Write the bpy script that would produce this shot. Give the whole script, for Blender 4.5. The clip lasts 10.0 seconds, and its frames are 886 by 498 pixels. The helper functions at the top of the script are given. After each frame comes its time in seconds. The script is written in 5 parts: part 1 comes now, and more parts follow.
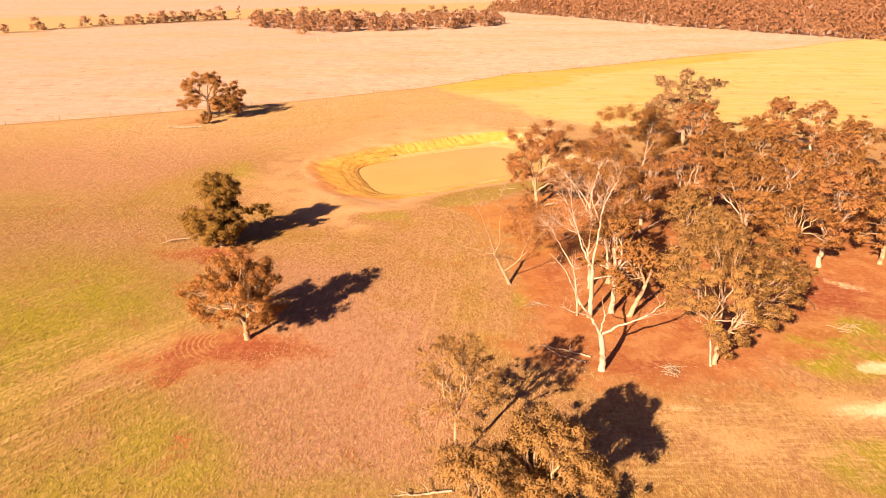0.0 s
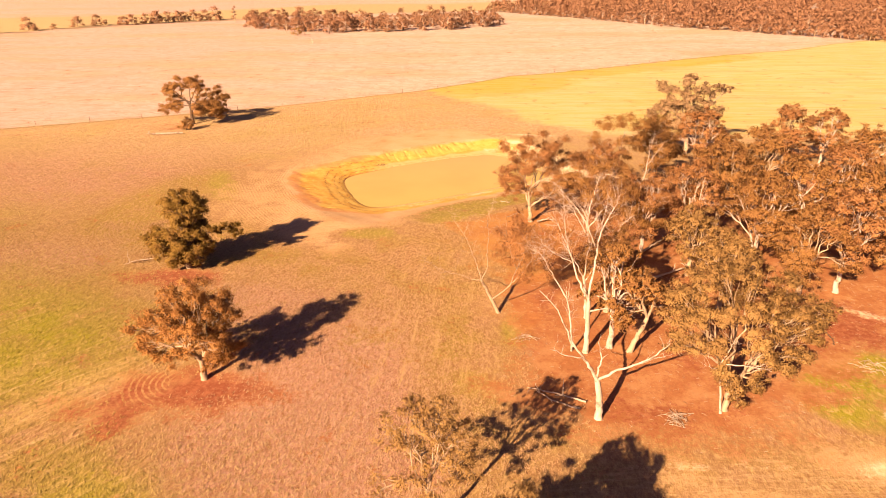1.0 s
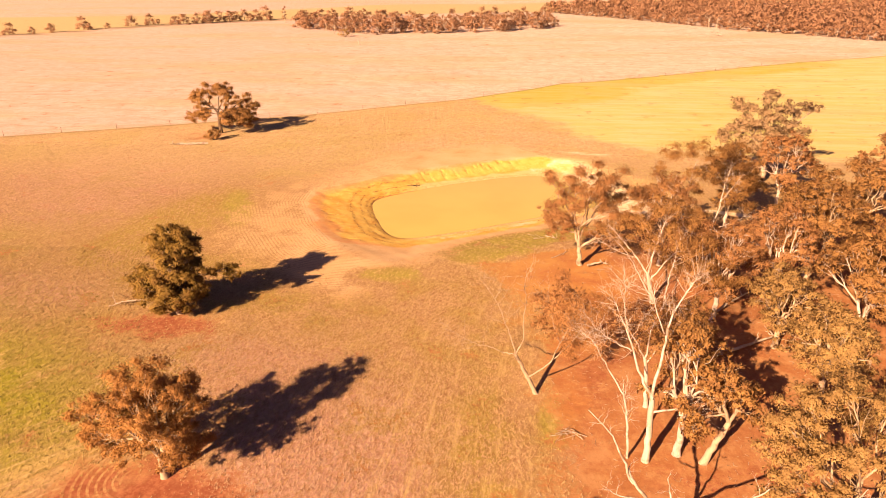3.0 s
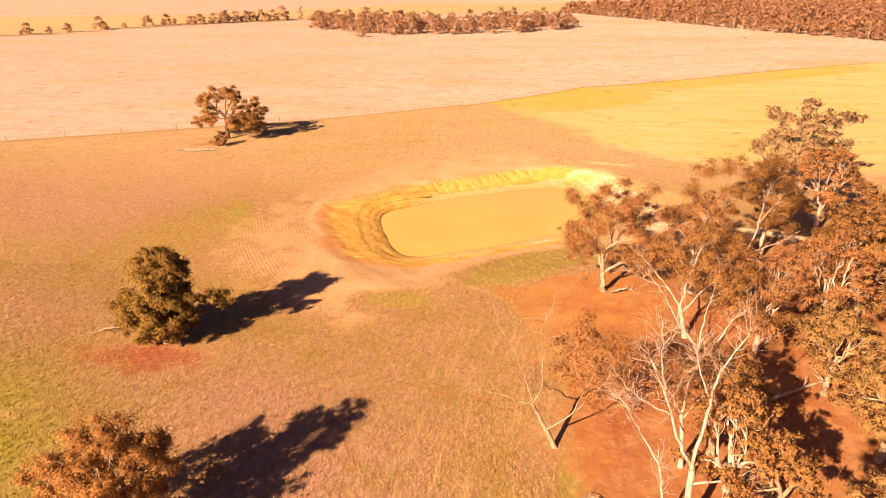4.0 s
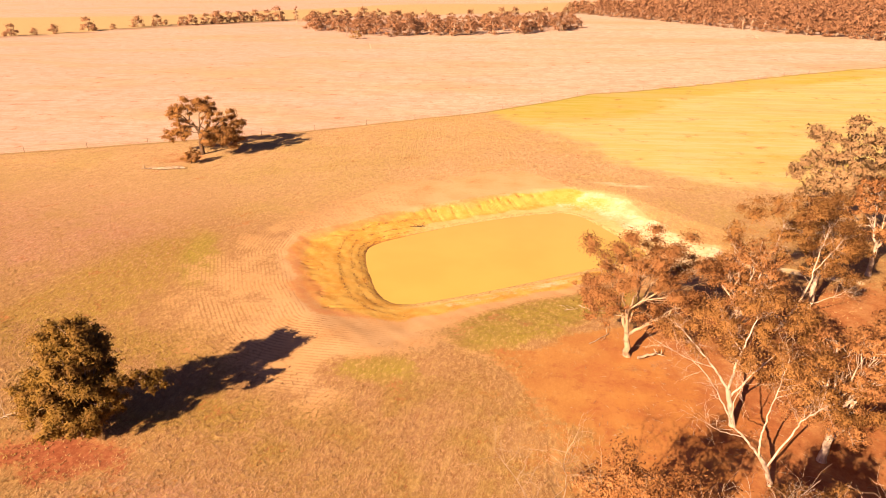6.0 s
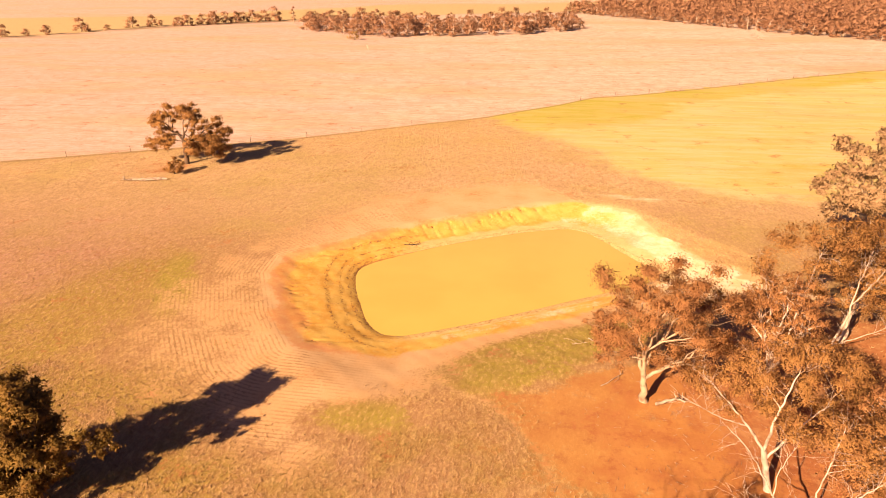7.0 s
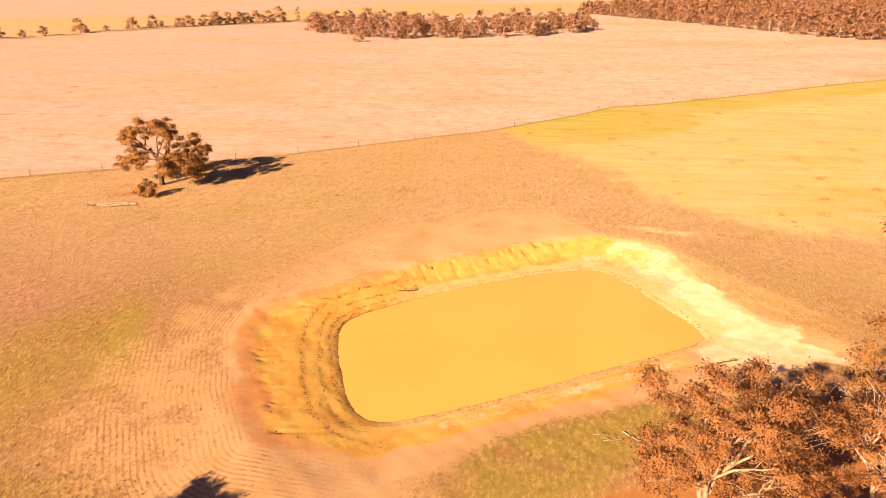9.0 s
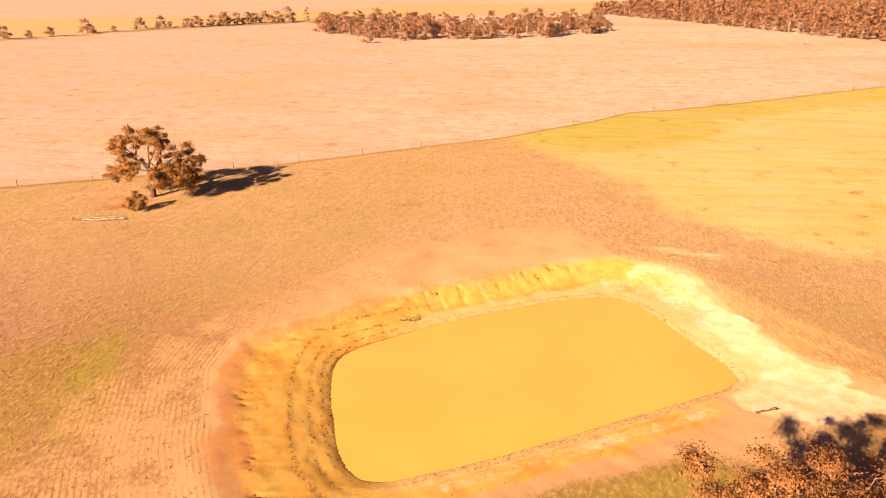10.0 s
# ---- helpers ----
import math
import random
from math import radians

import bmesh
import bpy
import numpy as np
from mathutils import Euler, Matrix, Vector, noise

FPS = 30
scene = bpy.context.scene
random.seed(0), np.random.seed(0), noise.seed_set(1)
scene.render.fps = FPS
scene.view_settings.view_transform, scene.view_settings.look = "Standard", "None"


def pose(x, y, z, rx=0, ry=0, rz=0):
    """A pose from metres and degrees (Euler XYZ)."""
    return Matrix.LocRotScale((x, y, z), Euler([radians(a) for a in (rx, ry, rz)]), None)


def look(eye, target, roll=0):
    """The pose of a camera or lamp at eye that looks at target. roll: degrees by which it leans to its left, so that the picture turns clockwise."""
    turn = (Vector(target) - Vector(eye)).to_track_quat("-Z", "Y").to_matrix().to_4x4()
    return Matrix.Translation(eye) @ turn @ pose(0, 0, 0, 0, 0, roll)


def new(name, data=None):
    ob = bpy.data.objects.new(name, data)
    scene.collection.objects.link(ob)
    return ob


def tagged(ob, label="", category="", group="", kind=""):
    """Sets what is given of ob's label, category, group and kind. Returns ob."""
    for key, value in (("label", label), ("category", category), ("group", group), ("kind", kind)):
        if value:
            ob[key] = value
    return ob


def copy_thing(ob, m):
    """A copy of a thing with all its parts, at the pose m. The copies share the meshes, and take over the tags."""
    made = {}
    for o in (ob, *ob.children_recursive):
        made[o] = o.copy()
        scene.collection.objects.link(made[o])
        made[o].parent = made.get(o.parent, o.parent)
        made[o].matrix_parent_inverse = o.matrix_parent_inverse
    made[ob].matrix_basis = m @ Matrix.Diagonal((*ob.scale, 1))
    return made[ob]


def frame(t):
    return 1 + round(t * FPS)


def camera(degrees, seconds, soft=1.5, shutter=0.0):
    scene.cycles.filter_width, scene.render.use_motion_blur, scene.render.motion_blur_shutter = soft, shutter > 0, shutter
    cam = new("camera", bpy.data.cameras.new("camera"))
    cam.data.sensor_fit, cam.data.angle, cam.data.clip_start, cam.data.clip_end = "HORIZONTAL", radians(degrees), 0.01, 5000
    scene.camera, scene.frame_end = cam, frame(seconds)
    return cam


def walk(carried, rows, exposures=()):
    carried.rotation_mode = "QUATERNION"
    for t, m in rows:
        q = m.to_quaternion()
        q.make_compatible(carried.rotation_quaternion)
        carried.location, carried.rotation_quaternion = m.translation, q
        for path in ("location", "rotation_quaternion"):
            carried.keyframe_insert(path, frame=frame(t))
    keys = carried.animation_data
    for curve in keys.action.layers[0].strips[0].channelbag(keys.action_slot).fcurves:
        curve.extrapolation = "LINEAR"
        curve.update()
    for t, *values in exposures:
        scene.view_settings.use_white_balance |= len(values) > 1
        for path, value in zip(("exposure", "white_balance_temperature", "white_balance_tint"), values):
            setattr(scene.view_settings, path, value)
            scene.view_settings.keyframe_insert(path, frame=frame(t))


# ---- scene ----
cam = camera(68.6, 10.0, 1.0)
EXPOSURE, KELVIN, TINT = 1.74, 11200.0, 37.0
METRES, EYE, TILT, LEAN, TURN = 67.8, 32.35, 0.0, 0.0, 0.0
ROWS = [
    (0.0, 0.0, 0.0, 0.0, 0.0, -23.21, -0.01),
    (0.5, 0.0148, 0.0498, -0.0014, 0.03, -23.23, -0.02),
    (1.0, 0.027, 0.1, -0.0009, 0.06, -23.22, -0.04),
    (1.5, 0.0367, 0.1501, -0.0005, 0.1, -23.23, -0.06),
    (2.0, 0.0433, 0.1995, -0.0006, 0.24, -23.24, -0.08),
    (2.5, 0.0469, 0.2482, -0.0, 1.82, -23.25, -0.09),
    (3.0, 0.0497, 0.2966, 0.0002, 4.6, -23.25, -0.04),
    (4.5, 0.0489, 0.4405, -0.0003, 6.22, -23.29, -0.03),
    (5.0, 0.0467, 0.4891, -0.0006, 6.22, -23.31, -0.02),
    (5.5, 0.0443, 0.5387, -0.001, 6.22, -23.32, -0.03),
    (7.0, 0.0382, 0.6906, -0.0025, 6.23, -23.36, 0.03),
    (7.5, 0.0361, 0.7408, -0.0028, 6.24, -23.38, 0.04),
    (8.0, 0.0341, 0.7916, -0.0033, 6.43, -23.39, 0.05),
    (8.5, 0.0316, 0.8423, -0.004, 6.68, -23.4, 0.06),
    (9.0, 0.0284, 0.8933, -0.0042, 7.08, -23.41, 0.05),
    (9.5, 0.0258, 0.944, -0.0047, 7.48, -23.42, 0.09),
    (10.0, 0.0228, 0.9941, -0.0049, 8.05, -23.42, 0.1),
]
walk(cam, [(t, pose(0, 0, EYE, TILT, LEAN, TURN) @ pose(METRES * x, METRES * y, METRES * z, 90 + pitch, roll, yaw)) for t, x, y, z, yaw, pitch, roll in ROWS],
     [(0.0, EXPOSURE + 0.05, KELVIN, TINT), (10.0, EXPOSURE - 0.06, KELVIN, TINT)])

# ---- world and sun ----
SUN_AWAY = Vector((0.553, 0.833, 0.0))          # the way the shadows fall
SUN_HEIGHT = radians(26.8)
to_sun = Vector((-SUN_AWAY.x * math.cos(SUN_HEIGHT), -SUN_AWAY.y * math.cos(SUN_HEIGHT), math.sin(SUN_HEIGHT)))
world = bpy.data.worlds.new("sky")
scene.world = world
world.use_nodes = True
sky = world.node_tree.nodes.new("ShaderNodeTexSky")
sky.sky_type, sky.sun_disc = "NISHITA", False
sky.sun_elevation, sky.sun_rotation = SUN_HEIGHT, math.atan2(to_sun.x, to_sun.y)
back = world.node_tree.nodes["Background"]
sky.ozone_density, sky.dust_density = 9.0, 2.0
back.inputs["Strength"].default_value = 0.026
shadow_tint = world.node_tree.nodes.new("ShaderNodeMix")          # purple tint added to the sky light to turn the shadows violet
shadow_tint.data_type, shadow_tint.blend_type = "RGBA", "MULTIPLY"
shadow_tint.inputs[0].default_value, shadow_tint.inputs[7].default_value = 1.0, (1.25, 0.86, 1.16, 1.0)
world.node_tree.links.new(sky.outputs["Color"], shadow_tint.inputs[6])
world.node_tree.links.new(shadow_tint.outputs[2], back.inputs["Color"])
sun = new("sun", bpy.data.lights.new("sun", "SUN"))
sun.data.energy, sun.data.angle, sun.data.color = 5.0, radians(0.5), (1.0, 0.9, 0.76)
sun.matrix_world = look(to_sun * 200, (0, 0, 0))


# ---- material helpers ----
class Shader:
    """A small node-graph writer for one material."""

    def __init__(self, name):
        self.mat = bpy.data.materials.new(name)
        self.mat.use_nodes = True
        self.tree = self.mat.node_tree
        self.bsdf = self.tree.nodes["Principled BSDF"]

    def node(self, kind, inputs=None, **props):
        n = self.tree.nodes.new(kind)
        for key, value in props.items():
            if key == "operation":
                n.operation = value
            elif key == "data_type":
                n.data_type = value
            elif key == "blend_type":
                n.blend_type = value
            elif key == "attribute_name":
                n.attribute_name = value
            elif key == "feature":
                n.feature = value
            elif key == "bands_direction":
                n.bands_direction = value
            elif key == "rotation_type":
                n.rotation_type = value
            elif key == "interpolation_type":
                n.interpolation_type = value
        for key, value in (inputs or {}).items():
            self.feed(n.inputs[key], value)
        return n

    def feed(self, socket, value):
        if isinstance(value, bpy.types.NodeSocket):
            self.tree.links.new(value, socket)
        else:
            socket.default_value = value

    def place(self):
        return self.node("ShaderNodeNewGeometry").outputs["Position"]

    def local(self):
        return self.node("ShaderNodeTexCoord").outputs["Object"]

    def island(self):
        return self.node("ShaderNodeNewGeometry").outputs["Random Per Island"]

    def each(self):
        return self.node("ShaderNodeObjectInfo").outputs["Random"]

    def grained(self, vector, angle, along, across):
        """Coordinates for a grain that runs at an angle from the x axis."""
        turned = self.node("ShaderNodeVectorRotate", {"Vector": vector, "Angle": radians(-angle)}, rotation_type="Z_AXIS").outputs["Vector"]
        return self.stretch(turned, along, across, 1.0)

    def stretch(self, vector, sx, sy, sz, turn=0.0):
        return self.node("ShaderNodeMapping", {"Vector": vector, "Scale": (sx, sy, sz), "Rotation": (0, 0, radians(turn))}).outputs["Vector"]

    def noise(self, vector, scale, detail=4.0, rough=0.55, warp=0.0):
        return self.node("ShaderNodeTexNoise", {"Vector": vector, "Scale": scale, "Detail": detail, "Roughness": rough, "Distortion": warp}).outputs["Fac"]

    def math(self, op, a, b=0.0, c=0.0):
        n = self.node("ShaderNodeMath", operation=op)
        for socket, value in zip(n.inputs, (a, b, c)):
            self.feed(socket, value)
        return n.outputs[0]

    def ramp(self, value, lo, hi, out_lo=0.0, out_hi=1.0):
        n = self.node("ShaderNodeMapRange", {"Value": value, "From Min": lo, "From Max": hi, "To Min": out_lo, "To Max": out_hi}, interpolation_type="SMOOTHSTEP")
        return n.outputs["Result"]

    def mix(self, fac, a, b, blend="MIX"):
        n = self.node("ShaderNodeMix", data_type="RGBA", blend_type=blend)
        for socket, value in ((n.inputs[0], fac), (n.inputs[6], a), (n.inputs[7], b)):
            if isinstance(value, tuple) and len(value) == 3:
                value = (*value, 1.0)
            self.feed(socket, value)
        return n.outputs[2]

    def attribute(self, name):
        return self.node("ShaderNodeAttribute", attribute_name=name).outputs["Fac"]

    def bump(self, height, strength, distance, normal=None):
        n = self.node("ShaderNodeBump", {"Height": height, "Strength": strength, "Distance": distance})
        if normal is not None:
            self.feed(n.inputs["Normal"], normal)
        return n.outputs["Normal"]

    def done(self, colour, rough=0.9, normal=None, spec=0.3):
        self.feed(self.bsdf.inputs["Base Color"], (*colour, 1.0) if isinstance(colour, tuple) else colour)
        self.feed(self.bsdf.inputs["Roughness"], rough)
        self.bsdf.inputs["Specular IOR Level"].default_value = spec
        if normal is not None:
            self.feed(self.bsdf.inputs["Normal"], normal)
        return self.mat


def ground_material():
    s = Shader("paddock_ground")
    p = s.place()
    big = s.noise(p, 0.035, 5, 0.6)
    mid = s.noise(p, 0.22, 5, 0.6)
    fine = s.noise(p, 2.4, 5, 0.65)
    grit = s.noise(p, 11.0, 3, 0.7)

    uneven = s.math("SUBTRACT", s.math("ADD", s.math("MULTIPLY", mid, 0.55), s.math("ADD", s.math("MULTIPLY", fine, 0.3), s.math("MULTIPLY", s.noise(p, 6.5, 3, 0.7), 0.15))), 0.5)

    def zone(name, edge=0.45):
        return s.ramp(s.math("ADD", s.attribute(name), s.math("MULTIPLY", uneven, edge * 6.0)), 0.28, 0.72)

    # dry grass paddock: straw over pinkish-brown earth, in fine drilled rows
    blades = s.noise(s.stretch(p, 2.5, 1.15, 1.0, -14), 1.15, 3, 0.65, 0.5)
    specks = s.noise(s.stretch(p, 1.5, 0.9, 1.0, -35), 3.6, 3, 0.8)
    straw = s.mix(s.ramp(big, 0.35, 0.65), GRASS_A, GRASS_B)
    straw = s.mix(s.ramp(mid, 0.35, 0.68, 0.0, 0.85), straw, GRASS_C)
    straw = s.mix(zone("pink", 0.5), straw, s.mix(s.ramp(fine, 0.35, 0.65), PINK_A, PINK_B))
    straw = s.mix(zone("olive", 0.5), straw, OLIVE)
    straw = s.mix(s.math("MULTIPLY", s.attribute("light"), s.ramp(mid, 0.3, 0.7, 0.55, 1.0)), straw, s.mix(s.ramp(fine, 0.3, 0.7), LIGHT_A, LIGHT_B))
    # plough marks round the foot of a paddock tree
    round_tree = s.node("ShaderNodeVectorMath", {0: p, 1: (-20.6, 53.4, 0.0)}, operation="DISTANCE").outputs["Value"]
    turns = s.math("SINE", s.math("ADD", s.math("MULTIPLY", round_tree, 2 * math.pi / 0.52), s.math("MULTIPLY", mid, 4.0)))
    turns = s.math("MULTIPLY", s.ramp(turns, 0.1, 0.8), s.math("MULTIPLY", s.attribute("turned"), s.ramp(fine, 0.3, 0.55, 0.2, 1.0)))
    # green flush
    green = s.mix(s.ramp(mid, 0.38, 0.66, 0.0, 0.75), s.mix(s.ramp(fine, 0.3, 0.7), GREEN_A, GREEN_B), GRASS_B)
    green = s.mix(s.ramp(blades, 0.52, 0.66, 0.0, 0.5), green, STRAW_LIGHT)
    green = s.mix(s.ramp(blades, 0.48, 0.36, 0.0, 0.5), green, GREEN_DARK)
    ground = s.mix(s.ramp(blades, 0.49, 0.36, 0.0, 0.6), straw, s.mix(s.attribute("light"), EARTH, LIGHT_DARK))
    ground = s.mix(s.ramp(blades, 0.53, 0.66, 0.0, 0.55), ground, s.mix(zone("pink", 0.5), STRAW_LIGHT, PINK_LIGHT))
    ground = s.mix(s.ramp(specks, 0.50, 0.62, 0.0, 0.5), ground, STRAW_LIGHT)
    ground = s.mix(s.ramp(s.noise(s.stretch(p, 1.0, 0.6, 1.0, -35), 1.5, 5, 0.8), 0.44, 0.58, 0.0, 0.38), ground, s.mix(s.attribute("light"), EARTH, LIGHT_DARK))
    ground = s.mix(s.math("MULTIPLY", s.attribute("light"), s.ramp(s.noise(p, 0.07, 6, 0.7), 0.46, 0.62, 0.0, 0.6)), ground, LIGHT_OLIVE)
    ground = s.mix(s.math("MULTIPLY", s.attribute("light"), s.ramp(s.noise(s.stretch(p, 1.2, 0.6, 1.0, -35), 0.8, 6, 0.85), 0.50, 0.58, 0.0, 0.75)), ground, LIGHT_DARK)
    ground = s.mix(s.math("MULTIPLY", zone("green", 0.3), 0.92), ground, green)
    laid = s.noise(s.grained(p, 50, 0.16, 1.9), 1.0, 5, 0.7, 0.25)
    ground = s.mix(s.math("MULTIPLY", s.attribute("laid"), s.ramp(laid, 0.53, 0.64, 0.0, 0.5)), ground, STRAW_BRIGHT)
    ground = s.mix(s.math("MULTIPLY", s.attribute("laid"), s.ramp(laid, 0.47, 0.36, 0.0, 0.5)), ground, GREEN_DARK)
    lanes = s.noise(s.grained(p, 84, 0.12, 1.3), 1.0, 5, 0.7, 0.3)
    ground = s.mix(s.math("MULTIPLY", s.attribute("lanes"), s.ramp(lanes, 0.52, 0.66, 0.0, 0.6)), ground, STRAW_LIGHT)
    wisps = s.noise(s.stretch(p, 0.35, 2.6, 1.0, -4), 1.0, 6, 0.75, 0.3)
    ground = s.mix(s.math("MULTIPLY", zone("straw", 0.5), s.ramp(wisps, 0.46, 0.66, 0.0, 0.5)), ground, STRAW_BRIGHT)
    # harvested stubble beyond the fence
    rows = s.noise(s.stretch(p, 0.07, 0.34, 1.0, -29), 1.0, 7, 0.75)
    stalks = s.noise(s.stretch(p, 0.35, 1.1, 1.0, -29), 1.0, 6, 0.8)
    east = s.node("ShaderNodeSeparateXYZ", {0: p}).outputs["X"]
    stub = s.mix(s.ramp(s.math("ADD", east, s.math("MULTIPLY", s.math("SUBTRACT", big, 0.5), 260.0)), -120.0, 40.0), STUBBLE_A, STUBBLE_C)
    stub = s.mix(s.ramp(s.noise(s.stretch(p, 0.012, 0.03, 1.0, -29), 1.0, 5, 0.65), 0.46, 0.64, 0.0, 0.75), stub, STUBBLE_D)
    stub = s.mix(s.ramp(rows, 0.46, 0.64, 0.0, 0.6), stub, STUBBLE_B)
    stub = s.mix(s.ramp(stalks, 0.48, 0.60, 0.0, 0.75), stub, STUBBLE_B)
    stub = s.mix(s.ramp(s.noise(s.stretch(p, 0.10, 0.5, 1.0, -29), 1.0, 7, 0.85), 0.54, 0.61, 0.0, 0.55), stub, STUBBLE_E)
    stub = s.mix(s.ramp(s.noise(s.stretch(p, 0.5, 0.3, 1.0, -29), 0.5, 6, 0.85), 0.5, 0.58, 0.0, 0.45), stub, STUBBLE_B)
    stub = s.mix(zone("far_field", 0.2), stub, FAR_FIELD)
    past = s.attribute("past_fence")
    ground = s.mix(s.ramp(past, -0.35, 0.35), ground, stub)
    # young green-gold crop
    lines = s.noise(s.stretch(p, 0.06, 0.4, 1.0, -29), 1.0, 7, 0.75)
    crop = s.mix(s.ramp(lines, 0.42, 0.6), CROP_A, CROP_B)
    crop = s.mix(s.math("MULTIPLY", zone("crop_green", 0.3), s.ramp(lines, 0.35, 0.62, 1.0, 0.6)), crop, CROP_GREEN)
    crop = s.mix(s.ramp(s.noise(s.stretch(p, 0.02, 0.12, 1.0, -20), 1.0, 6, 0.7), 0.48, 0.66, 0.0, 0.7), crop, STRAW_LIGHT)
    ground = s.mix(zone("crop", 0.3), ground, crop)
    # red-brown earth under the trees
    red = s.mix(s.ramp(fine, 0.3, 0.7), RED_A, RED_B)
    red = s.mix(s.ramp(s.noise(p, 0.4, 6, 0.72), 0.42, 0.62, 0.0, 0.85), red, LITTER)
    red = s.mix(s.ramp(s.noise(p, 3.0, 4, 0.8), 0.55, 0.68, 0.0, 0.45), red, EARTH)
    ground = s.mix(s.math("MULTIPLY", zone("red", 0.6), 0.82), ground, red)
    ground = s.mix(s.math("MULTIPLY", zone("rust", 0.8), 0.8), ground, s.mix(s.ramp(s.noise(p, 1.6, 5, 0.75), 0.42, 0.62), RUST_A, RUST_B))
    ground = s.mix(s.math("MULTIPLY", turns, 0.55), ground, s.mix(s.ramp(fine, 0.35, 0.65), LITTER, STRAW_LIGHT))
    ground = s.mix(s.math("MULTIPLY", s.attribute("tracks"), s.ramp(fine, 0.35, 0.6, 0.05, 0.5)), ground, STRAW_LIGHT)
    line = s.math("MULTIPLY", s.ramp(s.math("ABSOLUTE", s.math("ADD", past, s.math("ADD", 0.1, fine))), 0.2, 1.1, 1.0, 0.0), 0.5)
    ground = s.mix(s.math("MAXIMUM", line, s.math("MULTIPLY", s.attribute("verge"), 0.75)), ground, VERGE)
    # bare sandy clay round the dam
    clay = s.mix(s.ramp(mid, 0.35, 0.65), CLAY_A, CLAY_B)
    clay = s.mix(s.ramp(fine, 0.5, 0.8, 0.0, 0.4), clay, CLAY_DARK)
    ground = s.mix(zone("bare"), ground, clay)
    # drilled rows in the bare soil
    furrow = s.math("SINE", s.math("ADD", s.math("MULTIPLY", s.attribute("from_dam"), 2 * math.pi / 0.44), s.math("MULTIPLY", mid, 3.5)))
    drill = s.math("MULTIPLY", s.attribute("drill"), s.ramp(s.math("ADD", furrow, s.math("MULTIPLY", s.math("SUBTRACT", s.noise(p, 1.7, 4, 0.75), 0.5), 5.5)), 0.25, 0.7))
    ground = s.mix(s.math("MULTIPLY", drill, s.ramp(s.noise(p, 0.4, 4, 0.7), 0.36, 0.58, 0.05, 0.9)), ground, FURROW)
    ground = s.mix(s.math("MULTIPLY", zone("orange", 0.7), 0.75), ground, s.mix(s.ramp(s.noise(p, 0.6, 5, 0.75), 0.5, 0.66, 0.0, 0.6), s.mix(s.ramp(mid, 0.35, 0.65), ORANGE_A, ORANGE_B), RED_A))
    bank = s.mix(s.ramp(s.noise(p, 0.5, 5, 0.65), 0.38, 0.64), OCHRE_A, OCHRE_B)
    bank = s.mix(s.ramp(s.noise(p, 1.3, 5, 0.7), 0.52, 0.66, 0.0, 0.55), bank, BANK_PALE)
    ground = s.mix(zone("ochre", 0.35), ground, bank)
    ground = s.mix(s.math("MULTIPLY", zone("rim", 0.6), 0.72), ground, s.mix(s.ramp(s.noise(p, 0.9, 5, 0.7), 0.4, 0.62), RIM_A, RIM_B))
    # painted in: pale lit streaks down the rills, shade in their head hollows
    ground = s.mix(s.math("MULTIPLY", s.attribute("rill"), s.ramp(fine, 0.35, 0.6, 0.1, 0.7)), ground, BANK_PALE)
    ground = s.mix(s.math("MULTIPLY", s.attribute("rill_head"), s.ramp(s.noise(p, 2.6, 4, 0.7), 0.42, 0.58)), ground, CRACK_SHADE)
    ground = s.mix(zone("pale", 0.35), ground, s.mix(s.ramp(s.noise(p, 0.7, 6, 0.7), 0.36, 0.62), PALE_A, PALE_B))
    ground = s.mix(s.math("MULTIPLY", zone("shore", 0.3), 0.85), ground, s.mix(s.ramp(s.noise(p, 0.9, 5, 0.7), 0.35, 0.65), SHORE_A, SHORE_B))
    ground = s.mix(s.ramp(s.math("ADD", s.attribute("wet"), s.math("MULTIPLY", uneven, 1.4)), 0.25, 0.95), ground, WET)
    # crumbled, cracked lips of the ledges on the wet bench with the steps' shade painted in, and hoof marks along the
    # water
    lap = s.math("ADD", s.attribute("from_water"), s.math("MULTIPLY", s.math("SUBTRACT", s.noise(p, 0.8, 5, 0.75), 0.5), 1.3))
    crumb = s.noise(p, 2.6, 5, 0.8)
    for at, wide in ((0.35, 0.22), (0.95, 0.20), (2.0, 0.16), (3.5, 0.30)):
        crack_shade = s.ramp(s.math("ABSOLUTE", s.math("SUBTRACT", lap, at)), wide * 0.3, wide * 1.3, 1.0, 0.0)
        crack_shade = s.math("MULTIPLY", crack_shade, s.math("MULTIPLY", s.attribute("bench"), s.ramp(crumb, 0.49, 0.57)))
        ground = s.mix(s.math("MULTIPLY", crack_shade, 0.8), ground, CRACK_SHADE)
    hoof = s.math("MULTIPLY", s.attribute("hoof"), s.ramp(s.noise(p, 3.4, 3, 0.7), 0.56, 0.62))
    ground = s.mix(s.math("MULTIPLY", hoof, 0.75), ground, WET)
    dashes = s.noise(s.stretch(p, 0.8, 3.2, 1.0, -33), 1.0, 4, 0.75)
    ground = s.mix(s.math("MULTIPLY", s.attribute("apron"), s.ramp(dashes, 0.60, 0.68, 0.0, 0.6)), ground, FURROW)
    grassy = s.math("SUBTRACT", 1.0, s.math("MINIMUM", s.math("ADD", s.math("ADD", s.attribute("bare"), s.attribute("orange")), s.math("ADD", s.attribute("ochre"), s.math("ADD", s.attribute("lawn"), s.attribute("red")))), 0.85))
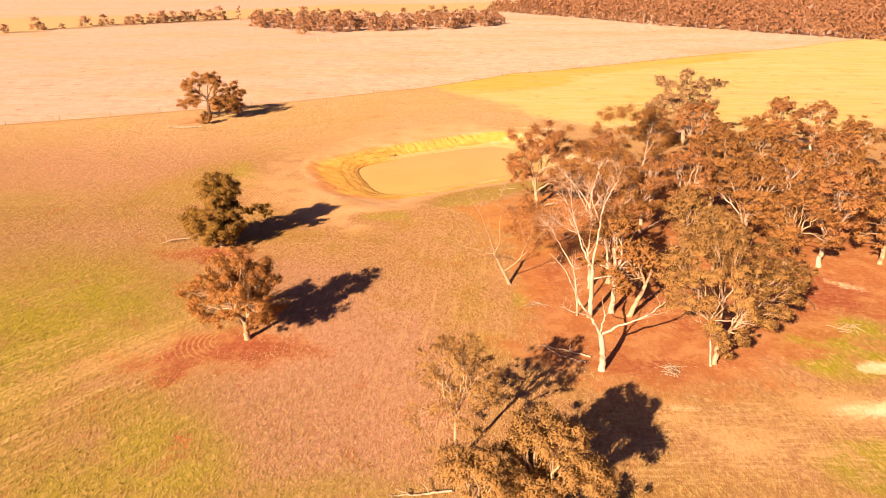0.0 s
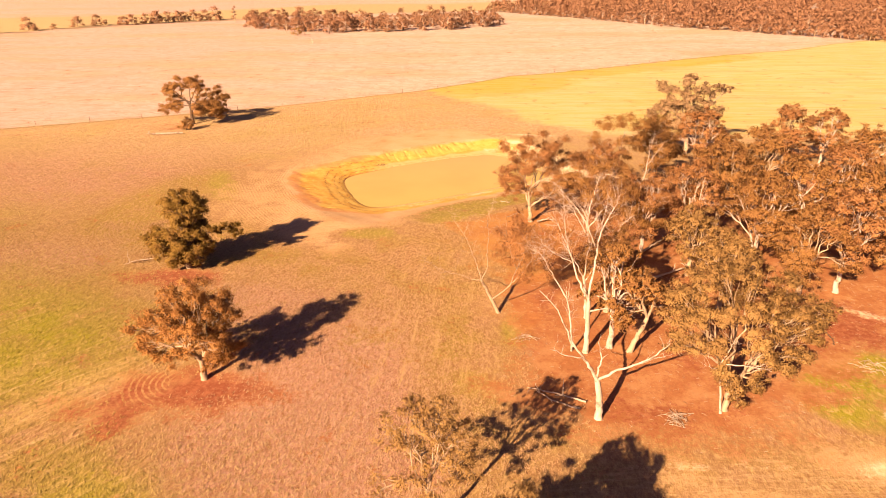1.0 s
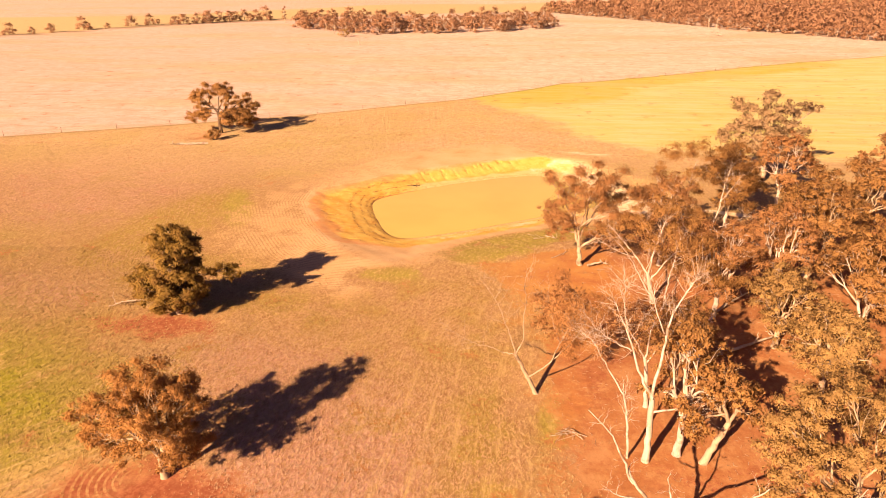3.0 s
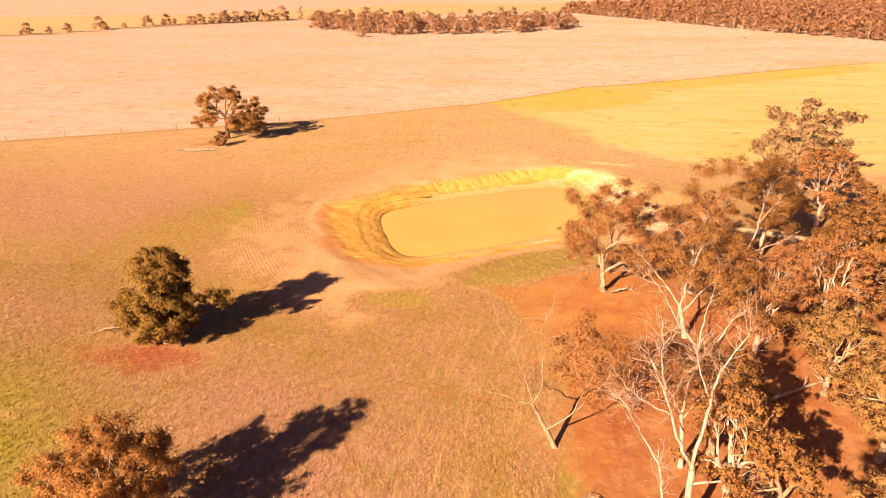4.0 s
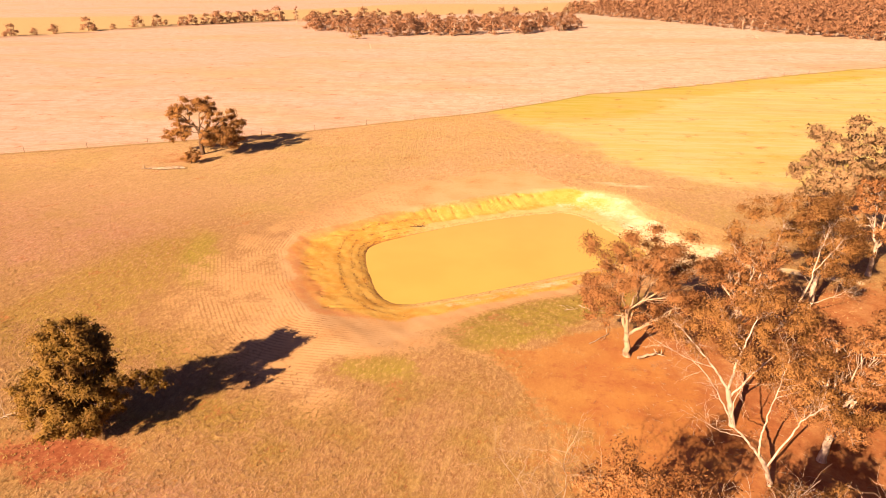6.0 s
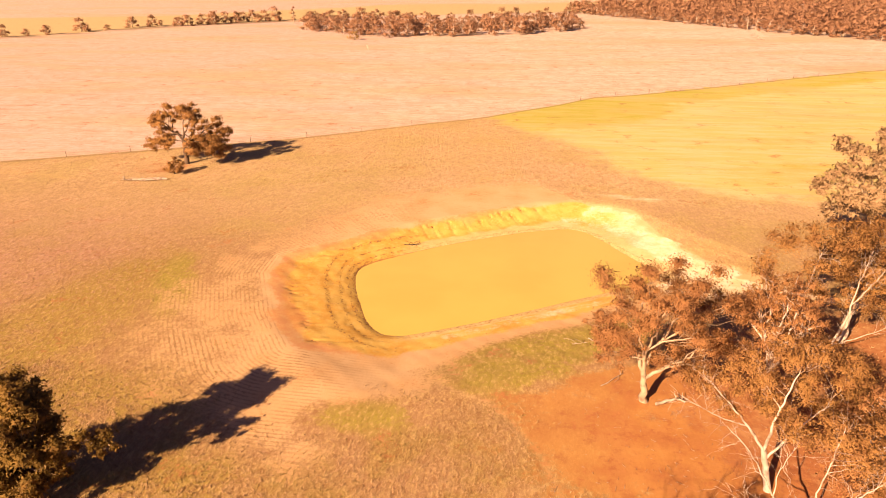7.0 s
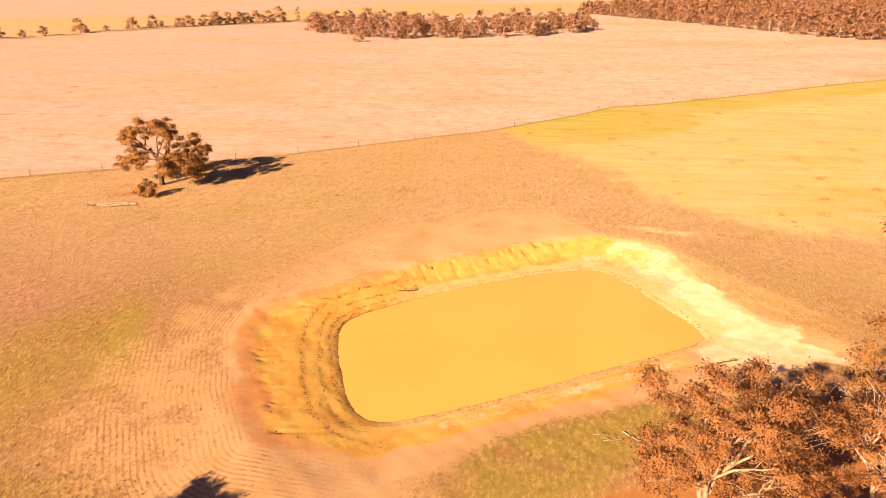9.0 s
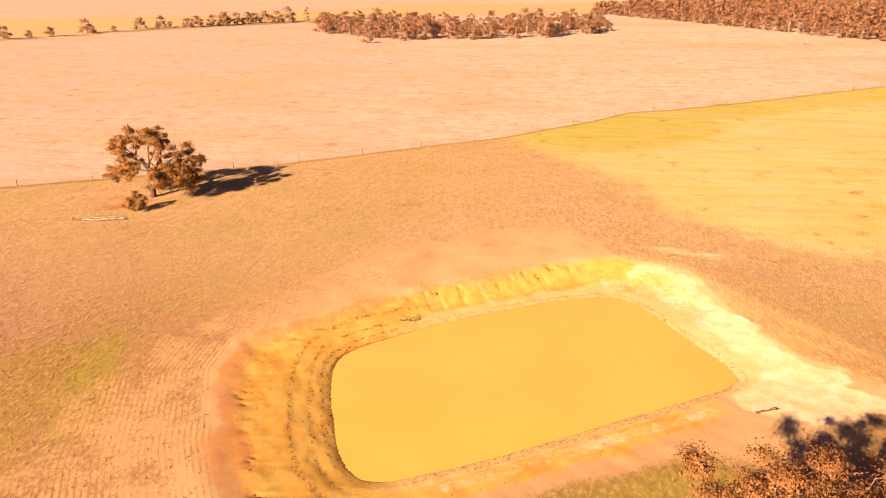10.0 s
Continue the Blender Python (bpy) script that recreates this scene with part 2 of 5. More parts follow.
    grass_bump = s.math("MULTIPLY", grassy, s.math("ADD", s.math("MULTIPLY", blades, 0.8), s.math("ADD", s.math("MULTIPLY", specks, 0.6), s.math("MULTIPLY", grit, 0.35))))
    rough = s.math("SUBTRACT", 0.97, s.math("MULTIPLY", s.attribute("wet"), 0.45))
    return s.done(ground, rough, s.bump(grass_bump, 0.7, 0.15), 0.15)


def leaf_material(name, a, b, c):
    s = Shader(name)
    r = s.island()
    clump = s.noise(s.place(), 0.9, 2)
    col = s.mix(s.ramp(r, 0.0, 1.0, 0.3, 0.7), a, b)
    col = s.mix(s.ramp(clump, 0.45, 0.65, 0.0, 0.7), col, c)
    mat = s.done(col, 0.7, None, 0.2)
    s.bsdf.inputs["Transmission Weight"].default_value = 0.0
    thin = s.node("ShaderNodeBsdfTranslucent", {"Color": col})
    blend = s.node("ShaderNodeMixShader", {0: 0.42})
    s.tree.links.new(s.bsdf.outputs[0], blend.inputs[1])
    s.tree.links.new(thin.outputs[0], blend.inputs[2])
    s.tree.links.new(blend.outputs[0], s.tree.nodes["Material Output"].inputs["Surface"])
    return mat


def bark_material(name, pale, tan, dark):
    s = Shader(name)
    p = s.place()
    streak = s.noise(s.stretch(p, 3.0, 3.0, 0.6), 1.0, 5, 0.65)
    patch = s.noise(p, 1.1, 3)
    col = s.mix(s.ramp(streak, 0.35, 0.65), pale, tan)
    col = s.mix(s.ramp(patch, 0.52, 0.66, 0.0, 0.85), col, dark)
    return s.done(col, 0.8, s.bump(streak, 0.5, 0.05), 0.2)


def water_material():
    s = Shader("muddy_water")
    p = s.place()
    silt = s.noise(p, 0.12, 4, 0.5)
    col = s.mix(s.ramp(silt, 0.35, 0.7), WATER_A, WATER_B)
    ripple = s.math("ADD", s.noise(s.stretch(p, 1.0, 2.0, 1.0, 20), 3.5, 3), s.math("MULTIPLY", s.noise(p, 0.7, 2), 0.6))
    s.done(col, 0.05, s.bump(ripple, 0.05, 0.04), 1.0)
    s.bsdf.inputs["IOR"].default_value = 1.33
    return s.mat


def grain_material(name, a, b, scale=2.0, rough=0.9):
    s = Shader(name)
    n = s.noise(s.place(), scale, 5, 0.65)
    col = s.mix(s.ramp(n, 0.3, 0.7), a, b)
    return s.done(col, rough, s.bump(n, 0.4, 0.04), 0.2)


def tuft_material(name, a, b, c):
    s = Shader(name)
    col = s.mix(s.island(), a, b)
    col = s.mix(s.ramp(s.noise(s.place(), 0.22, 5, 0.6), 0.45, 0.68), col, c)
    col = s.mix(s.attribute("light"), col, s.mix(s.island(), LIGHT_B, LIGHT_DARK))
    col = s.mix(s.math("MULTIPLY", s.attribute("pink"), 0.8), col, s.mix(s.island(), PINK_B, STUBBLE_B))
    col = s.mix(s.math("MULTIPLY", s.attribute("green"), 0.9), col, s.mix(s.island(), GREEN_A, GREEN_B))
    return s.done(col, 0.8, None, 0.2)


# ---- base colours ----
GRASS_A, GRASS_B, GRASS_C = (0.262, 0.147, 0.080), (0.242, 0.145, 0.063), (0.218, 0.146, 0.041)
PINK_A, PINK_B, OLIVE = (0.320, 0.168, 0.116), (0.272, 0.142, 0.096), (0.225, 0.158, 0.038)
LIGHT_A, LIGHT_B, LIGHT_DARK = (0.435, 0.302, 0.195), (0.385, 0.278, 0.132), (0.255, 0.164, 0.078)
LIGHT_OLIVE = (0.285, 0.215, 0.080)
FURROW, FAR_FIELD = (0.222, 0.124, 0.056), (0.350, 0.268, 0.135)
VERGE = (0.136, 0.092, 0.041)
EARTH, STRAW_LIGHT, STRAW_BRIGHT = (0.185, 0.090, 0.036), (0.400, 0.278, 0.118), (0.440, 0.325, 0.168)
GREEN_A, GREEN_B = (0.165, 0.168, 0.014), (0.228, 0.202, 0.024)
STUBBLE_A, STUBBLE_B, STUBBLE_C = (0.428, 0.310, 0.258), (0.335, 0.226, 0.156), (0.455, 0.362, 0.286)
STUBBLE_D, STUBBLE_E = (0.375, 0.285, 0.160), (0.230, 0.150, 0.078)
CROP_A, CROP_B, CROP_GREEN = (0.385, 0.315, 0.112), (0.425, 0.345, 0.172), (0.285, 0.262, 0.050)
RED_A, RED_B, LITTER = (0.218, 0.070, 0.027), (0.276, 0.102, 0.042), (0.325, 0.158, 0.072)
RUST_A, RUST_B = (0.172, 0.044, 0.022), (0.260, 0.088, 0.045)
ORANGE_A, ORANGE_B = (0.335, 0.158, 0.048), (0.290, 0.122, 0.042)
CLAY_A, CLAY_B, CLAY_DARK = (0.410, 0.270, 0.142), (0.380, 0.232, 0.112), (0.320, 0.182, 0.084)
OCHRE_A, OCHRE_B = (0.430, 0.272, 0.074), (0.390, 0.208, 0.048)
PALE_A, PALE_B = (0.520, 0.428, 0.296), (0.460, 0.348, 0.190)
SHORE_A, SHORE_B = (0.450, 0.336, 0.160), (0.395, 0.280, 0.119)
CRACK_SHADE = (0.120, 0.050, 0.022)
WET = (0.228, 0.096, 0.034)
RIM_A, RIM_B, BANK_PALE = (0.385, 0.160, 0.064), (0.410, 0.215, 0.084), (0.460, 0.318, 0.110)
PINK_LIGHT, GREEN_DARK = (0.395, 0.262, 0.190), (0.120, 0.105, 0.016)
WATER_A, WATER_B = (0.425, 0.312, 0.078), (0.400, 0.290, 0.070)

GROUND = ground_material()
WATER = water_material()
LEAF_OLIVE = leaf_material("olive_leaves", (0.279, 0.145, 0.052), (0.366, 0.193, 0.072), (0.228, 0.107, 0.044))
LEAF_RUST = leaf_material("bronze_leaves", (0.325, 0.152, 0.062), (0.391, 0.204, 0.088), (0.249, 0.110, 0.048))
LEAF_GOLD = leaf_material("sunlit_olive_leaves", (0.292, 0.178, 0.068), (0.372, 0.230, 0.092), (0.235, 0.134, 0.054))
LEAF_GREY = leaf_material("grey_green_leaves", (0.320, 0.215, 0.118), (0.385, 0.262, 0.145), (0.250, 0.148, 0.076))
LEAF_DARK = leaf_material("dark_green_leaves", (0.184, 0.112, 0.027), (0.259, 0.156, 0.042), (0.178, 0.092, 0.027))
LEAF_BROWN = leaf_material("brown_bronze_leaves", (0.310, 0.147, 0.051), (0.395, 0.199, 0.068), (0.240, 0.105, 0.037))
LEAF_FAR = leaf_material("woodland_leaves", (0.300, 0.161, 0.089), (0.389, 0.217, 0.127), (0.247, 0.117, 0.070))
BARK_WHITE = bark_material("white_gum_bark", (0.400, 0.335, 0.275), (0.300, 0.232, 0.175), (0.175, 0.118, 0.080))
BARK_TAN = bark_material("tan_gum_bark", (0.306, 0.231, 0.156), (0.245, 0.170, 0.109), (0.116, 0.075, 0.048))
BARK_DARK = bark_material("dark_rough_bark", (0.095, 0.061, 0.037), (0.068, 0.044, 0.027), (0.034, 0.022, 0.015))
DEADWOOD = bark_material("bleached_deadwood", (0.354, 0.286, 0.218), (0.272, 0.211, 0.150), (0.163, 0.116, 0.082))


# ---- mesh helpers ----
def mesh_of(name, verts, faces, material, smooth=False, normals=None):
    """A mesh from arrays: faces is one array of triangles or of quads."""
    verts, faces = np.asarray(verts, np.float32), np.asarray(faces, np.int32)
    me = bpy.data.meshes.new(name)
    n, k = faces.shape
    me.vertices.add(len(verts))
    me.vertices.foreach_set("co", verts.ravel())
    me.loops.add(n * k)
    me.loops.foreach_set("vertex_index", faces.ravel())
    me.polygons.add(n)
    me.polygons.foreach_set("loop_start", np.arange(0, n * k, k, dtype=np.int32))
    me.update(calc_edges=True)
    me.validate()
    if smooth:
        me.polygons.foreach_set("use_smooth", np.ones(n, bool))
    if normals is not None:
        me.polygons.foreach_set("use_smooth", np.ones(n, bool))
        me.normals_split_custom_set_from_vertices(np.asarray(normals, np.float32))
    me.materials.append(material)
    return me


def part(name, geometry, material, parent, label="", smooth=False):
    """One mesh object under a thing or a part."""
    ob = new(name, mesh_of(name, geometry[0], geometry[1], material, smooth, geometry[2] if len(geometry) > 2 else None))
    ob.parent = parent
    return tagged(ob, label) if label else ob


def thing(name, place, label, category, group="", turn=0.0, size=1.0):
    ob = new(name)
    ob.matrix_basis = Matrix.LocRotScale(place, Euler((0, 0, turn)), (size, size, size))
    ob.empty_display_size = 0.2
    return tagged(ob, label, category, group)


def joined(pieces):
    verts, faces, n = [], [], 0
    for v, f in pieces:
        verts.append(v)
        faces.append(f + n)
        n += len(v)
    return np.concatenate(verts), np.concatenate(faces)


def tube(points, radii, sides=7):
    """A tapered, closed-tip tube along a line of points, in quads."""
    points = np.asarray(points, float)
    way = np.gradient(points, axis=0)
    way /= np.linalg.norm(way, axis=1)[:, None] + 1e-9
    ref = np.array((0.31, 0.17, 0.93)) if abs(way[0][2]) < 0.8 else np.array((0.9, 0.4, 0.1))
    side = np.cross(way, ref)
    side /= np.linalg.norm(side, axis=1)[:, None] + 1e-9
    up = np.cross(side, way)
    a = np.linspace(0, 2 * math.pi, sides, endpoint=False)
    ring = np.cos(a)[None, :, None] * side[:, None] + np.sin(a)[None, :, None] * up[:, None]
    v = (points[:, None] + ring * np.asarray(radii)[:, None, None]).reshape(-1, 3)
    i, j = np.meshgrid(np.arange(len(points) - 1), np.arange(sides), indexing="ij")
    k = (j + 1) % sides
    f = np.stack([i * sides + j, i * sides + k, (i + 1) * sides + k, (i + 1) * sides + j], -1).reshape(-1, 4)
    return v, f


def bent(a, b, rise, rng, steps=8, wobble=0.06):
    """A crooked branch line from a to b that first climbs and then leans over."""
    a, b = np.asarray(a, float), np.asarray(b, float)
    length = np.linalg.norm(b - a)
    mid = a + (b - a) * 0.42 + np.array((0, 0, rise * length))
    t = np.linspace(0, 1, steps)[:, None]
    line = (1 - t) ** 2 * a + 2 * t * (1 - t) * mid + t ** 2 * b
    kink = rng.normal(0, wobble * length, (steps, 3)) * np.sin(t * math.pi) * 0.6
    return line + kink


# ---- the lie of the land ----
WATER_Z = -1.6


def ring(points):
    return np.array(points, float)


def rounded(points, steps=5):
    """A closed outline rounded through its corners."""
    p = np.array(points, float)
    a, b, c, d = np.roll(p, 1, 0), p, np.roll(p, -1, 0), np.roll(p, -2, 0)
    t = np.linspace(0, 1, steps, endpoint=False)[None, :, None]
    a, b, c, d = a[:, None], b[:, None], c[:, None], d[:, None]
    return (0.5 * (2 * b + (c - a) * t + (2 * a - 5 * b + 4 * c - d) * t ** 2 + (3 * b - a - 3 * c + d) * t ** 3)).reshape(-1, 2)


WATER_EDGE = rounded([(-15.3, 116.6), (-14.0, 119.2), (-10.9, 121.8), (-5.8, 125.5), (2.9, 130.4), (9.4, 132.9), (11.6, 132.9), (13.7, 131.3), (17.0, 125.8), (20.3, 120.0), (19.4, 117.8), (17.2, 116.3), (9.8, 112.0), (0.9, 106.7), (-6.0, 103.2), (-8.6, 102.4), (-10.4, 103.2), (-11.9, 105.5), (-14.4, 112.0)], 4)
DAM_CREST = ring([(-16.5, 97.5), (-20.5, 104.0), (-24.0, 112.0), (-24.2, 116.4), (-21.2, 119.3), (-17.0, 123.8), (-9.4, 130.2), (-0.5, 135.4), (6.0, 139.6), (12.9, 141.0), (19.0, 138.5), (23.5, 130.0), (29.0, 121.5), (28.5, 116.5), (21.2, 113.6), (16.2, 110.9), (5.0, 104.6), (-2.0, 100.4), (-8.0, 97.0)])

BASIN = ring([(-14.0, 92.0), (-20.5, 99.0), (-25.0, 109.5), (-25.6, 117.4), (-21.8, 120.0), (-17.4, 124.4), (-9.6, 130.8), (-0.5, 136.0), (6.0, 140.2), (12.9, 142.0), (20.0, 140.0), (25.5, 131.5), (33.0, 122.5), (33.5, 114.5), (26.0, 107.0), (19.0, 102.0), (9.0, 96.5), (0.0, 92.0), (-7.0, 89.5)])


def inside(x, y, poly):
    """Signed distance to a polygon: positive inside."""
    best, hit = np.full(x.shape, 1e9), np.zeros(x.shape, bool)
    for (x0, y0), (x1, y1) in zip(poly, np.roll(poly, -1, 0)):
        ex, ey = x1 - x0, y1 - y0
        t = np.clip(((x - x0) * ex + (y - y0) * ey) / (ex * ex + ey * ey), 0, 1)
        best = np.minimum(best, np.hypot(x - x0 - t * ex, y - y0 - t * ey))
        hit ^= ((y0 > y) != (y1 > y)) & (x < ex * (y - y0) / (ey if abs(ey) > 1e-9 else 1e-9) + x0)
    return np.where(hit, best, -best)


def soft(v, lo, hi):
    t = np.clip((v - lo) / (hi - lo), 0, 1)
    return t * t * (3 - 2 * t)


def patch(x, y, cx, cy, rx, ry, turn=0.0, edge=0.5):
    """1 in an ellipse, falling to 0 round it."""
    c, s = math.cos(radians(turn)), math.sin(radians(turn))
    u, v = ((x - cx) * c + (y - cy) * s) / rx, (-(x - cx) * s + (y - cy) * c) / ry
    return 1 - soft(np.hypot(u, v), 1 - edge, 1 + edge)


def waves(x, y, size, seed=0.0):
    """Cheap smooth unevenness, about -1 to 1."""
    a, b = x / size + seed, y / size - seed * 1.7
    return (np.sin(a * 1.3 + 1.7 * np.sin(b * 0.9)) + np.sin(b * 1.7 + 1.3 * np.sin(a * 1.1 + 2)) + np.sin((a + b) * 2.3 + seed) * 0.6) / 2.6


FENCE = ring([(-400, 12), (-101.5, 147.4), (-79.0, 157.2), (-68.0, 162.3), (-42.7, 174.6), (-24.0, 187.0), (-3.6, 200.5), (3.0, 206.8), (14.5, 217.5), (24.0, 229.0), (35.5, 234.0), (68.0, 254.5), (98.0, 273.0), (160.0, 309.0), (190.0, 333.0), (420.0, 470.0)])


def fence_y(x):
    return np.interp(x, FENCE[:, 0], FENCE[:, 1])


def rills(x, y, c, far_side, left):
    """Runnels cut down the dam's face, and the hollows at their heads."""
    along = np.where(left > 0.5, y - 0.35 * x, 0.84 * x + 0.54 * y)
    u = along * 2.1 + 0.5 * waves(x, y, 2.6) + 0.12 * c
    cell = np.floor(u)
    chance = np.abs(np.sin(cell * 127.1 + 3.7) * 4375.85) % 1.0
    reach = 1.2 + 2.4 * (np.abs(np.sin(cell * 269.5 + 1.3) * 1834.6) % 1.0)
    start = 0.3 + 0.9 * (np.abs(np.sin(cell * 78.2 + 0.4) * 928.3) % 1.0) + left * 0.5
    across = np.abs(u - cell - 0.5) * 2
    cut = (1 - soft(across, 0.15, 0.75)) * (0.3 + 0.7 * (chance > 0.4)) * soft(c, start - 0.2, start + 0.3) * (1 - soft(c, start + reach * 0.5, start + reach))
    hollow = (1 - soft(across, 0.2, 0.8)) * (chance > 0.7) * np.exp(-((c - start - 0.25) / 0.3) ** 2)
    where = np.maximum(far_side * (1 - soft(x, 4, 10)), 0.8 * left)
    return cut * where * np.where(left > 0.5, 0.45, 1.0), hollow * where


def land(x, y):
    """Height of the ground, and its zones."""
    x, y = np.asarray(x, float), np.asarray(y, float)
    w, c = inside(x, y, WATER_EDGE), inside(x, y, DAM_CREST)
    near = np.hypot(x, y - 100) < 400
    z = 0.05 * waves(x, y, 7.0) * near + 0.35 * waves(x, y, 60.0, 2.0) * soft(np.hypot(x - 5, y - 95), 70, 160)
    # the banks: steep from the crest, then a gentle wet bench
    share = np.clip(c / (c - w + 1e-6), 0, 1)
    b = inside(x, y, BASIN)
    down = np.clip(b / (b - w + 1e-6), 0, 1)
    left = soft(-x, 6, 16)
    far_side = soft(y - 0.55 * x, 112, 124) * (1 - left)
    fall = (down * (1 - left) + down ** 1.2 * soft(down, -0.1, 0.3) * left) * (1 - far_side * 0.7) + soft(down, 0.0, 0.62) * far_side * 0.7
    rill, head = rills(x, y, c, far_side, left)
    edge_step = 0.05 * soft(down, 0.93, 0.98)
    lap = -w + 0.55 * waves(x, y, 1.1, 3.0) + 0.3 * waves(x, y, 0.45, 1.0)
    ledges = (0.05 * soft(lap, 0.25, 0.5) + 0.12 * soft(lap, 0.8, 1.05) + 0.13 * soft(lap, 1.9, 2.15) + 0.12 * soft(lap, 3.3, 3.7) - 0.42 * soft(lap, 0.1, 8.0)) * 0.42 * soft(-x, 6, 12)
    bank = (WATER_Z + 0.02) * np.clip(fall, 0, 1) - 0.16 * rill - 0.2 * head - edge_step + ledges * (w < 0) + 0.03 * waves(x, y, 0.9) * (down < 0.97)
    z = np.where(b > 0, np.where(w > 0, WATER_Z - 0.1 - np.minimum(w, 4) * 0.25, bank + z * (1 - soft(b, 0, 2))), z)
    return z, w, c, share


def axis(stops):
    """Grid lines: (start, step) pairs up to the last start."""
    out = []
    for (a, step), (b, _) in zip(stops, stops[1:]):
        out.append(np.linspace(a, b, max(2, round((b - a) / step) + 1))[:-1])
    return np.concatenate(out + [[stops[-1][0]]])


gx = axis([(-3500, 350), (-700, 60), (-280, 14), (-100, 2.4), (-45, 0.7), (-27, 0.24), (24, 0.4), (33, 0.9), (60, 2.5), (120, 10), (300, 40), (700, 350), (3500, 0)])
gy = axis([(-400, 60), (-40, 6), (10, 1.1), (90, 0.5), (97, 0.24), (142, 1.2), (240, 4), (420, 14), (700, 60), (1300, 300), (4600, 0)])
X, Y = np.meshgrid(gx, gy, indexing="xy")
Z, W_IN, C_IN, SHARE = land(X, Y)
ny, nx = X.shape
idx = np.arange(nx * ny).reshape(ny, nx)
quads = np.stack([idx[:-1, :-1], idx[:-1, 1:], idx[1:, 1:], idx[1:, :-1]], -1).reshape(-1, 4)
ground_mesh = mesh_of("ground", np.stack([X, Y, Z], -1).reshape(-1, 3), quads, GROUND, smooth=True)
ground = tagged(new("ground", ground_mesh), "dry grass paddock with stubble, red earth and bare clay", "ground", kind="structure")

OUTER = ring([(-33, 92), (-35.5, 106), (-32, 117), (-25.5, 129), (-14.7, 139.5), (-1, 147.5), (14, 150.5), (27, 146), (26, 135), (33, 124), (34, 115), (24, 109), (10, 100), (4, 95), (-6, 90), (-12, 82), (-22, 86)])


SAND = ring([(10, 135.2), (15, 139.0), (19.0, 137.6), (20.8, 132.5), (21.8, 128.6), (24.2, 124.2), (25.8, 121.6), (28.6, 119.4), (26.4, 117.0), (29.5, 114.6), (24.5, 114.0), (20.4, 114.6), (21.2, 119.8), (18.0, 126.0), (14.4, 132.4)])
CROP_EDGE = ring([(-6, 206), (8.8, 185.5), (18, 172.3), (25.8, 158), (37, 150), (60, 143), (120, 150), (260, 240), (260, 420), (120, 330), (20, 240)])


def beside(x, y, line, width):
    """1 on a line, fading to 0 at the width."""
    best = np.full(x.shape, 1e9)
    for (x0, y0), (x1, y1) in zip(line, line[1:]):
        ex, ey = x1 - x0, y1 - y0
        t = np.clip(((x - x0) * ex + (y - y0) * ey) / (ex * ex + ey * ey), 0, 1)
        best = np.minimum(best, np.hypot(x - x0 - t * ex, y - y0 - t * ey))
    return 1 - soft(best, width * 0.3, width)


def grove_edge(y):
    """Where the paddock grass gives way to the grove's trodden earth."""
    return np.interp(y, [40, 48, 58, 71, 82, 87.5, 93.5], [9.0, 6.9, 7.1, 5.6, 6.3, 3.9, -4.7])


